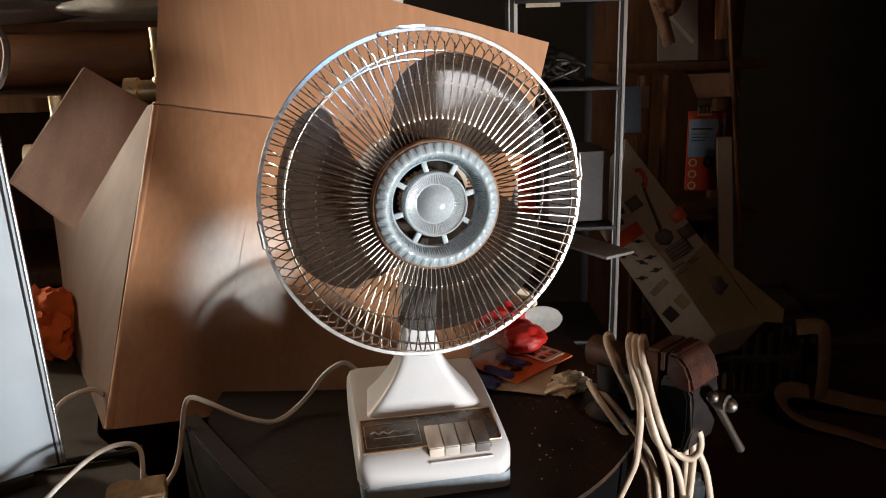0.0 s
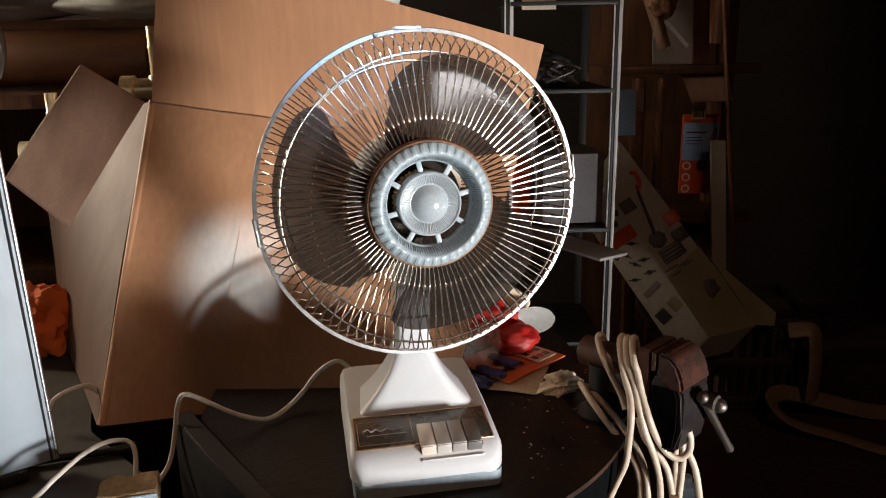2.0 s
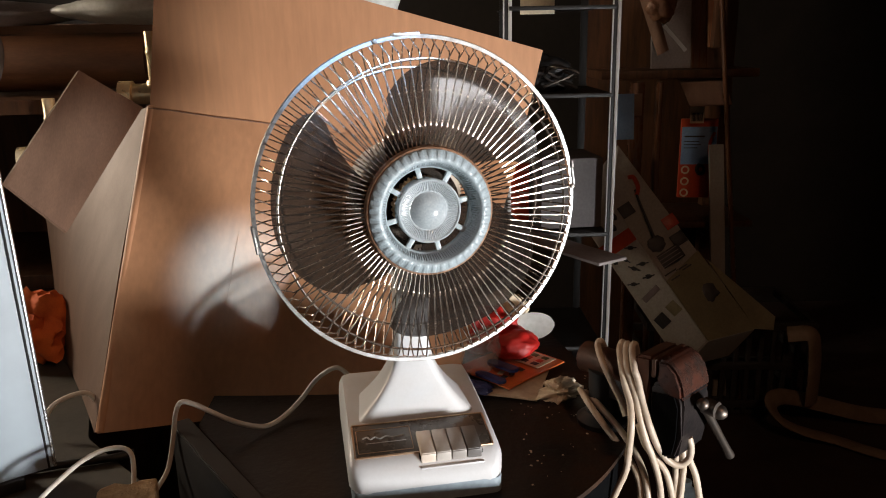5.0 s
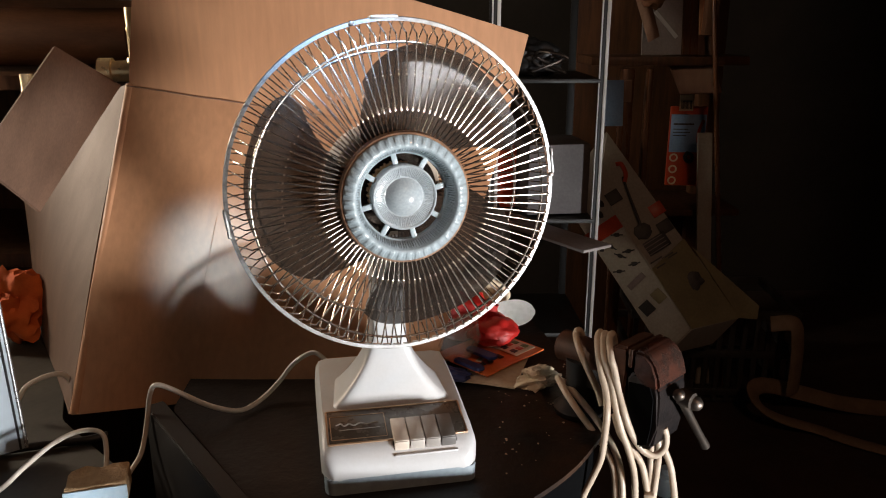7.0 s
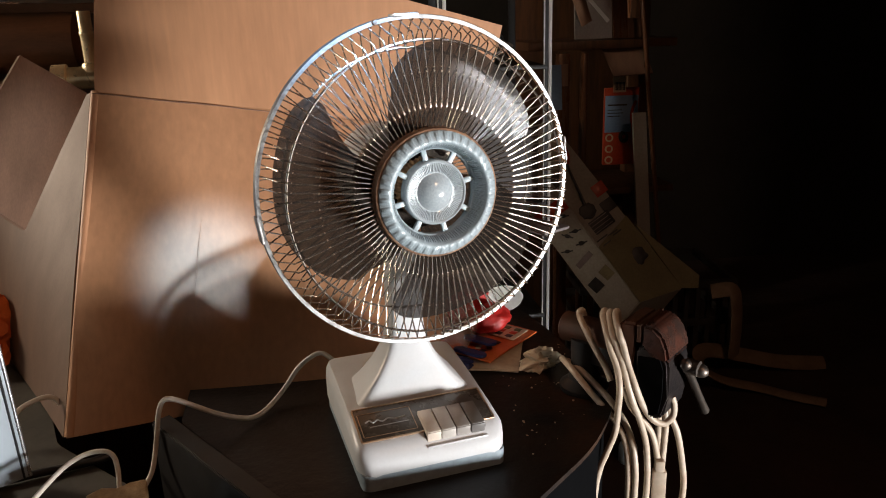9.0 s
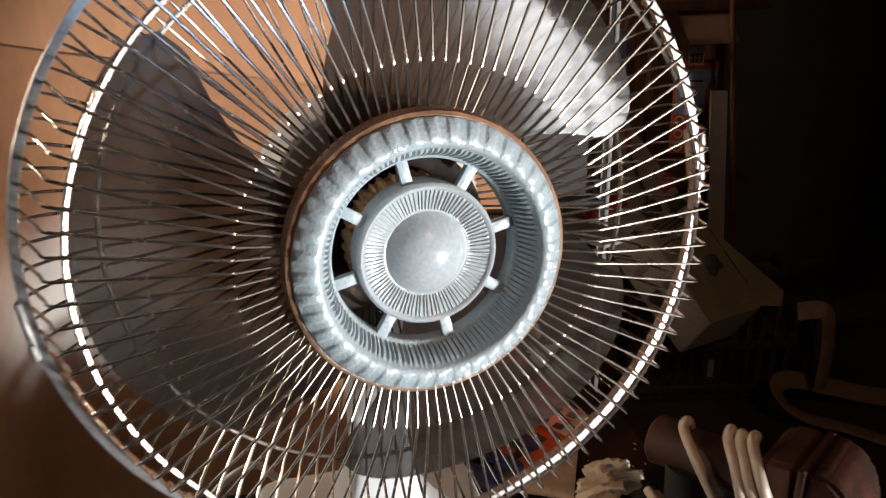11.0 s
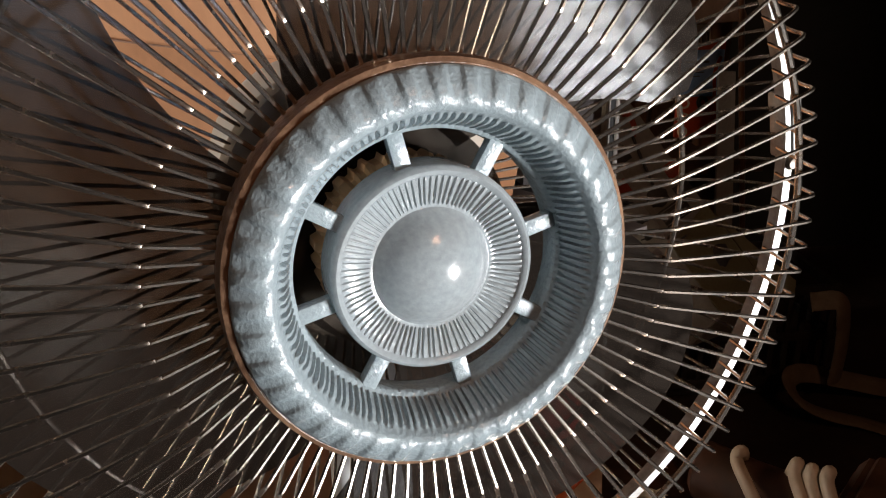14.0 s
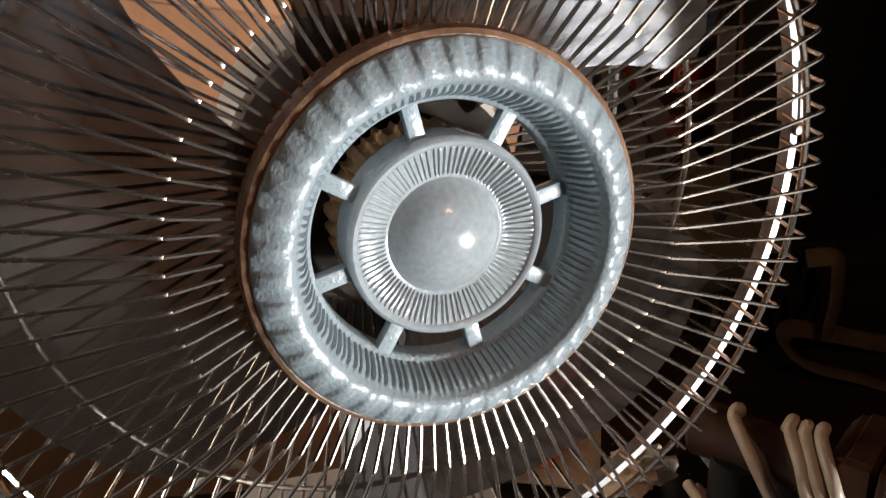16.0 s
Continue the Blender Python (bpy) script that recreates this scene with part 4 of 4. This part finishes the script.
def soft_heap(name, material, m, size, squash, seed, label, rough=0.2, freq=1.5, category="cloth"):
    return tagged(part(name, crumple(size, seed, 4, rough, squash, freq), material, None, "", m, angle=70), label, category)


soft_heap("red_glove", RED, pose(0.143, 1.168, 0.890, 0, 0, 10), 0.034, (1.25, 0.9, 0.66), 4, "bright red rubber glove lying on the leaflets", 0.28, 1.7)
soft_heap("red_rag", RED, pose(0.095, 1.225, 0.900), 0.05, (1.3, 0.9, 0.75), 9, "crumpled red rag behind the fan", 0.35, 2.2)
soft_heap("cream_bag", PAPER, pose(0.125, 1.285, 0.905), 0.042, (1.2, 0.8, 1.0), 15, "crumpled cream plastic bag", 0.3, 2.0, "bag")
soft_heap("clear_bag", FILM, pose(0.082, 1.122, 0.898, 0, 25, 20), 0.040, (0.8, 0.7, 1.05), 7, "clear crinkled plastic bag", 0.4, 1.8, "bag")


def white_scoop():
    m = pose(0.158, 1.215, 0.903, 80, 0, 8) @ Matrix.Scale(1.05, 4)
    t = thing("plastic_scoop", m, "pale grey plastic spoon leaning on the red rag", "spoon")
    bm = bmesh.new()
    rows = []
    for i in range(17):
        q = i / 16
        w = 0.027 * math.sin(math.pi * min(1, 0.06 + q * 0.94)) ** 0.6 * (0.45 + 0.55 * q) + 0.003
        rows.append([bm.verts.new((-0.035 + 0.095 * q, w * k / 5, 0.010 * ((k / 5) ** 2 - 1) * math.sin(math.pi * q))) for k in range(-5, 6)])
    for a, b in zip(rows, rows[1:]):
        for k in range(10):
            bm.faces.new((a[k], a[k + 1], b[k + 1], b[k]))
    bmesh.ops.solidify(bm, geom=bm.faces[:], thickness=0.002)
    part("bowl", bm, SPOON, t, "", m)
    part("handle", tube([(-0.032, 0, 0), (-0.07, 0, 0.002), (-0.11, 0, 0.004)], 0.004, 8), SPOON, t, "", m)
    return t


white_scoop()


# ---- the dark back of the shed ----
def metal_shelf():
    s = thing("metal_shelf", pose(0.4, 2.3, 0), "galvanised metal shelving full of dark clutter", "shelf")
    for x, y in ((0.238, 2.20), (0.548, 2.20), (0.262, 2.55), (0.528, 2.55)):
        # post web goes dark and pale strips carry the light on its edges
        post = part("post", merge(block(0.024, 0.003, 2.0, 0.0006), block(0.003, 0.022, 2.0, 0.0006, pose(0.0095, 0.0125, 0))), BLACK, s, "slotted steel post coloured dark for its shaded web", pose(x, y, 1.0))
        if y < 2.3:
            part("flange", block(0.010, 0.004, 2.0, 0.001), POSTM, post, "pale strip for the lit metal edge", pose(x + 0.008, y - 0.004, 1.0))
            part("flange", block(0.004, 0.004, 2.0, 0.001), POSTM, post, "pale strip for the lit metal edge", pose(x - 0.010, y - 0.004, 1.0))
    for z in (0.45, 0.82, 1.235, 1.478, 1.75):
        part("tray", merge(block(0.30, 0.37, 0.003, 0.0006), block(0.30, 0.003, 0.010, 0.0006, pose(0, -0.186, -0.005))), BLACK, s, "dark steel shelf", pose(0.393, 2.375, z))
    return s


metal_shelf()


def clutter(name, m, size, material, label, category, bevel=0.004):
    return tagged(part(name, block(*size, bevel), material, None, "", m), label, category)


clutter("grey_carton", pose(0.43, 2.33, 0.935, 0, 0, 6), (0.19, 0.2, 0.215), DIMCARD, "plain grey carton on the shelf, coloured darker for shade", "box")
clutter("red_carton", pose(0.300, 2.44, 0.92, 0, 0, 0), (0.05, 0.2, 0.19), REDPRINT, "small red carton on the shelf", "box")
clutter("paper_sheet", pose(0.375, 2.03, 0.8265, 0, 0, 32), (0.10, 0.40, 0.008), GREYCARD, "stack of grey paper jutting out of the shelf", "paper", 0.001)
tagged(part("dark_pump", crumple(0.075, 12, 4, 0.3, (1.2, 0.8, 0.75), 2.2), BLACKP, None, "", pose(0.36, 2.32, 1.285), angle=60), "dark rounded pump lying on the shelf", "pump")
tagged(part("wire_tangle", tube(smooth_path([(0.40 + 0.05 * math.cos(k * 1.9), 2.26 + 0.04 * math.sin(k * 2.3), 1.25 + 0.03 * (1 + math.sin(k * 1.3))) for k in range(16)], 5), 0.004, 6), STEEL), "tangle of bare wire on the shelf", "wire")
clutter("small_note", pose(0.335, 2.28, 1.485, 0, 0, 0), (0.10, 0.003, 0.05), PAPER, "grey paper note hanging from the shelf", "paper", 0.0005)


def side_rack():
    s = thing("wooden_rack", pose(0.95, 2.95, 0), "tall dark wooden rack in the corner of the shed", "rack")
    part("post", block(0.05, 0.05, 2.2, 0.004), WOODD, s, "dark brown post", pose(1.16, 3.05, 1.1))
    part("post", block(0.045, 0.04, 1.236, 0.004), VARNISH, s, "varnished brown post", pose(0.760, 2.72, 0.618))
    part("post", block(0.020, 0.04, 1.236, 0.004), VARNISH, s, "varnished brown batten", pose(0.834, 2.70, 0.618))
    part("rail", block(0.56, 0.24, 0.03, 0.004), WOODD, s, "", pose(0.90, 2.80, 1.262))
    part("back_board", block(0.60, 0.02, 2.2, 0.003), WOODD, s, "", pose(0.95, 3.10, 1.1))
    part("shelf_board", block(0.56, 0.35, 0.025, 0.003), WOODD, s, "", pose(0.95, 2.92, 0.70))
    return s


side_rack()


def hang_card():
    m = pose(1.032, 2.83, 0.940, 0, 0, -6)
    t = thing("product_card", m, "red and sky blue printed tool packaging hanging on the rack", "packaging")
    part("card", block(0.135, 0.02, 0.30, 0.003), REDPRINT, t, "red-orange printed card", m)
    part("picture", block(0.130, 0.003, 0.142, 0.001), SKYPRINT, t, "sky blue picture", m @ pose(0, -0.0115, 0.050))
    for k in range(3):
        part("badge", lathe([(0.010, 0), (0.016, 0), (0.016, 0.002), (0.010, 0.002)], 20, None, True), PAPER, t, "", m @ pose(-0.045, -0.0105, -0.042 - 0.044 * k, 90))
    part("tool_head", lathe([(0.009, 0), (0.022, 0), (0.024, 0.004), (0.018, 0.008), (0.009, 0.006)], 24, None, True), BLACKP, t, "black tool head", m @ pose(0.010, -0.010, -0.040, 80, 0, 20))
    part("tool_shape", tube(smooth_path([(0.055, -0.014, 0.10), (0.04, -0.014, 0.05), (0.045, -0.014, -0.02), (0.03, -0.014, -0.08)], 5), 0.012, 8, False, 0.3), REDPRINT, t, "", m)
    for k, (w, z) in enumerate(((0.075, 0.085), (0.055, 0.066), (0.062, 0.054), (0.050, 0.042))):
        part("caption_bar", block(w, 0.001, 0.006 if k == 0 else 0.003, 0), INK, t, "", m @ pose(-0.055 + w / 2, -0.0135, z))
    return t


hang_card()


def tag_card():
    m = pose(0.995, 2.76, 1.118, -8, 0, -4)
    t = thing("barcode_tag", m, "white tag with a bar code", "tag")
    part("tag", block(0.05, 0.002, 0.075, 0.0005), PAPER, t, "", m)
    for k in range(9):
        part("print_bar", block(0.0022 + 0.001 * (k % 3), 0.001, 0.03, 0), INK, t, "", m @ pose(-0.018 + 0.0045 * k, -0.0018, -0.015))
    return t


tag_card()
def leaning_board(name, corners, thick, material, label, category, bulge=0.0, warp=0.002):
    return tagged(part(name, slab(corners, thick, 8, 10, warp, bulge), material), label, category)


leaning_board("small_carton", [(0.912, 2.74, 1.245), (1.066, 2.72, 1.248), (1.082, 2.66, 1.155), (0.942, 2.68, 1.147)], 0.006, CARDIN, "open flap of a small brown carton on the rack", "carton")
clutter("carton_body", pose(0.99, 2.85, 1.312, 0, 0, -4), (0.17, 0.2, 0.07), CARDIN, "small brown carton on the rack", "carton")
leaning_board("bent_board", [(0.720, 2.71, 1.60), (0.772, 2.71, 1.60), (0.852, 2.68, 1.345), (0.815, 2.68, 1.325)], 0.006, CARDIN, "bent sheet of tan board leaning in the rack", "board", -0.02)
soft_heap("brown_bag", LEATHER, pose(0.815, 2.67, 1.490, 0, 0, 0), 0.05, (1.0, 0.5, 0.95), 21, "crumpled brown paper bag stuffed into the rack", 0.35, 1.8, "bag")
leaning_board("grey_board", [(0.812, 2.745, 1.280), (0.953, 2.745, 1.280), (0.940, 2.75, 1.60), (0.800, 2.75, 1.60)], 0.010, GREYCARD, "grey board standing on the rack", "board")
leaning_board("brown_board", [(0.956, 2.74, 1.280), (1.010, 2.74, 1.280), (0.992, 2.745, 1.60), (0.938, 2.745, 1.60)], 0.014, VARNISH, "dark varnished board standing on the rack", "board")
leaning_board("tan_splint", [(0.984, 2.715, 1.60), (1.014, 2.715, 1.60), (1.007, 2.715, 1.350), (1.002, 2.715, 1.350)], 0.006, CARD, "pale pointed splint of board", "board", 0, 0.0)
leaning_board("white_strip", [(0.818, 2.655, 1.424), (0.828, 2.655, 1.430), (0.908, 2.655, 1.346), (0.899, 2.655, 1.338)], 0.006, WHITE, "narrow white plastic strip leaning in the rack", "strip", 0, 0.0)
tagged(part("leaning_pole", tube([(1.200 - 0.0193 * k, 2.66, 0.006 + 0.16 * k) for k in range(11)], 0.009, 12), VARNISH), "thin dark pole leaning against the rack", "pole")
leaning_board("blue_slip", [(0.668, 2.62, 1.045), (0.728, 2.62, 1.045), (0.722, 2.62, 1.202), (0.662, 2.62, 1.202)], 0.006, SKYPRINT, "pale blue printed slip", "paper", 0, 0.001)
leaning_board("tan_slip", [(0.732, 2.69, 1.12), (0.772, 2.69, 1.12), (0.770, 2.69, 1.198), (0.732, 2.69, 1.198)], 0.004, CARDIN, "small tan paper slip", "paper", 0, 0.001)
leaning_board("pale_plank", [(1.022, 2.69, 1.010), (1.073, 2.69, 1.010), (1.160, 2.69, 0.004), (1.104, 2.69, 0.004)], 0.014, PKG, "pale plank leaning beside the packaging", "plank", 0, 0.001)


LONG_FACE = [(0.644, 2.58, 0.832), (0.944, 2.36, 0.388), (1.141, 2.44, 0.395), (0.683, 2.66, 1.027)]
LONG_DROP = Vector((-0.070, 0.040, -0.118))
LONG_FLAP = [(0.986, 2.54, 0.626), (1.219, 2.47, 0.427), (1.208, 2.45, 0.385)]


def long_carton():
    """The packaging of a garden tool, leaning back, with two printed faces."""
    rt, rb, br, tr = (Vector(p) for p in LONG_FACE)
    e = LONG_DROP
    bm = bmesh.new()
    top = [bm.verts.new(p) for p in (rt, rb, br, tr)]
    low = [bm.verts.new(p + e) for p in (rt, rb, br, tr)]
    bm.faces.new(top)
    bm.faces.new(low[::-1])
    for k in range(4):
        bm.faces.new((top[k], low[k], low[(k + 1) % 4], top[(k + 1) % 4]))
    bmesh.ops.bevel(bm, geom=bm.edges[:], offset=0.004, segments=2, affect="EDGES")
    t = thing("long_carton", Matrix.Translation(rb + e), "long printed tool carton leaning in the corner", "carton")
    part("carton_body", bm, PKG, t, "pale printed carton")

    def on_face(u, v, lift=0.0025):
        """A pose on the broad face: u down its length, v across from the ridge."""
        p = (rt * (1 - u) + rb * u) * (1 - v) + (tr * (1 - u) + br * u) * v
        ax = (rb - rt).normalized()
        n = ax.cross(tr - rt).normalized()
        n = n if n.y < 0 else -n
        return Matrix.Translation(p + n * lift) @ Matrix((ax, n.cross(ax), n)).transposed().to_4x4()

    def on_side(u, v, lift=0.002):
        p = rt * (1 - u) + rb * u + e * v
        ax = (rb - rt).normalized()
        n = ax.cross(e).normalized()
        n = n if n.y < 0 else -n
        return Matrix.Translation(p + n * lift) @ Matrix((ax, n.cross(ax), n)).transposed().to_4x4()

    length, w = (rb - rt).length, (tr - rt).length
    olive = slab([(rt * 0.42 + rb * 0.58), rb, br, (tr * 0.42 + br * 0.58)], 0.004, 6, 6)
    part("green_panel", olive, PKGOLIVE, t, "faded green end of the face")
    part("label_block", block(0.052, 0.105, 0.003, 0.001), INK, t, "black text block", on_face(0.50, 0.36, 0.004))
    for k in range(4):
        part("text_line", block(0.0025, 0.085, 0.001, 0), GREYCARD, t, "", on_face(0.47 + 0.02 * k, 0.36, 0.006))
    for u, v, w in ((0.56, 0.18, 0.05), (0.585, 0.46, 0.045), (0.60, 0.18, 0.045), (0.60, 0.52, 0.05)):
        part("text_bar", block(0.005, w, 0.002, 0), INK, t, "", on_face(u, v, 0.005))
    shaft = [on_face(u, v, 0.003).translation for u, v in ((0.16, 0.66), (0.22, 0.55), (0.34, 0.40), (0.38, 0.34))]
    part("tool_picture", tube(smooth_path(shaft, 5), 0.0042, 6), INK, t, "dark picture of a long-handled tool")
    part("tool_grip", tube(smooth_path([on_face(u, v, 0.003).translation for u, v in ((0.10, 0.70), (0.13, 0.80), (0.17, 0.76), (0.18, 0.62))], 5), 0.008, 6), REDPRINT, t, "red grip of the pictured tool")
    part("tool_head", crumple(0.024, 5, 3, 0.3, (1.1, 1.3, 0.12)), INK, t, "", on_face(0.40, 0.31, 0.003))
    part("icon", crumple(0.030, 8, 3, 0.45, (1.0, 1.1, 0.1)), INK, t, "dark icon", on_face(0.76, 0.60, 0.005))
    for k, (u, v) in enumerate(((0.14, 0.20), (0.40, 0.88), (0.48, 0.80))):
        part("small_picture", block(0.045, 0.05, 0.002, 0.001), (INK, REDPRINT, INK)[k], t, "", on_face(u, v, 0.003))
    part("red_band", block(0.05, e.length * 0.98, 0.002, 0.001), REDPRINT, t, "red band across the side", on_side(0.20, 0.5))
    for k, (u, v, turn) in enumerate(((0.30, 0.56, 25), (0.28, 0.26, 60), (0.38, 0.50, 40), (0.40, 0.24, 70), (0.48, 0.30, 75), (0.44, 0.76, 65))):
        m = on_side(u, v) @ pose(0, 0, 0, 0, 0, turn)
        part("side_picture", merge(tube([(-0.022, 0, 0), (0.022, 0, 0)], 0.0022, 6), crumple(0.009, 20 + k, 2, 0.35, (1.3, 0.8, 0.2)), ), INK, t, "", m)
    for k, (u, v, a, b) in enumerate(((0.56, 0.52, 0.022, 0.075), (0.72, 0.68, 0.045, 0.045), (0.72, 0.24, 0.045, 0.04))):
        part("side_panel", block(a, b, 0.002, 0.0005), (GREYCARD, INK, PKGOLIVE)[k], t, "", on_side(u, v) @ pose(0, 0, 0, 0, 0, 12))
    for u, v in ((0.08, 0.14), (0.12, 0.32), (0.10, 0.55), (0.26, 0.82)):
        part("icon", crumple(0.011, 31, 2, 0.4, (1.2, 0.9, 0.15)), INK, t, "", on_side(u, v))
    part("end_flap", slab([LONG_FLAP[0], LONG_FLAP[1], LONG_FLAP[2], br], 0.004, 6, 6, 0.004), PKGOLIVE, t, "bent open end flap")
    return t


long_carton()


def crate():
    m = pose(1.12, 2.76, 0.0, 0, 0, -4)
    t = thing("plastic_crate", m, "black slatted plastic crate on the floor", "crate")
    for k in range(3):
        for y in (-0.2, 0.2):
            part("rail", block(0.62, 0.02, 0.03, 0.003), DUSTBLACK, t, "", m @ pose(0, y, 0.05 + 0.155 * k))
        for x in (-0.3, 0.3):
            part("end_rail", block(0.02, 0.38, 0.03, 0.003), DUSTBLACK, t, "", m @ pose(x, 0, 0.05 + 0.155 * k))
    for k in range(14):
        part("slat", block(0.018, 0.016, 0.36, 0.002), DUSTBLACK, t, "", m @ pose(-0.29 + 0.0446 * k, -0.2, 0.19))
    part("crate_floor", block(0.60, 0.40, 0.015, 0.002), DUSTBLACK, t, "", m @ pose(0, 0, 0.012))
    return t


crate()


def strap(points, r, label, name="webbing_strap"):
    ob = part(name, tube(smooth_path(points, 8), r, 10, False, 0.35), STRAPM)
    return tagged(ob, label, "strap")


strap([(1.25, 2.43, 0.375), (1.318, 2.40, 0.385), (1.334, 2.39, 0.32), (1.340, 2.39, 0.23), (1.345, 2.40, 0.17), (1.350, 2.41, 0.115)], 0.030, "dusty strap hanging over the crate")
strap([(1.770, 2.46, 0.014), (1.581, 2.46, 0.041), (1.413, 2.46, 0.088), (1.275, 2.46, 0.122), (1.211, 2.42, 0.118), (1.215, 2.36, 0.088), (1.283, 2.34, 0.051), (1.408, 2.32, 0.018), (1.492, 2.244, 0.014), (1.585, 2.172, 0.014)], 0.030, "dusty looped strap lying on the floor before the crate")


def crumbs():
    """Small chips of paint and paper scattered over the tabletop."""
    rng = random.Random(11)
    bms = []
    for k in range(70):
        x, y = rng.uniform(0.10, 0.255), rng.uniform(0.80, 1.12)
        if y < x + 0.655 or (x < 0.12 and y < 1.05):
            continue
        r = rng.uniform(0.0006, 0.0018)
        bms.append(crumple(r, k, 1, 0.4, (1.3, 1, 0.5)))
        bms[-1].transform(pose(x, y, 0.8504 + r * 0.3, 0, 0, rng.uniform(0, 180)))
    return tagged(part("crumbs", merge(*bms), PAPER, None, "", smooth=False), "pale crumbs and paint chips scattered on the tabletop", "crumbs", kind="stuff")


crumbs()
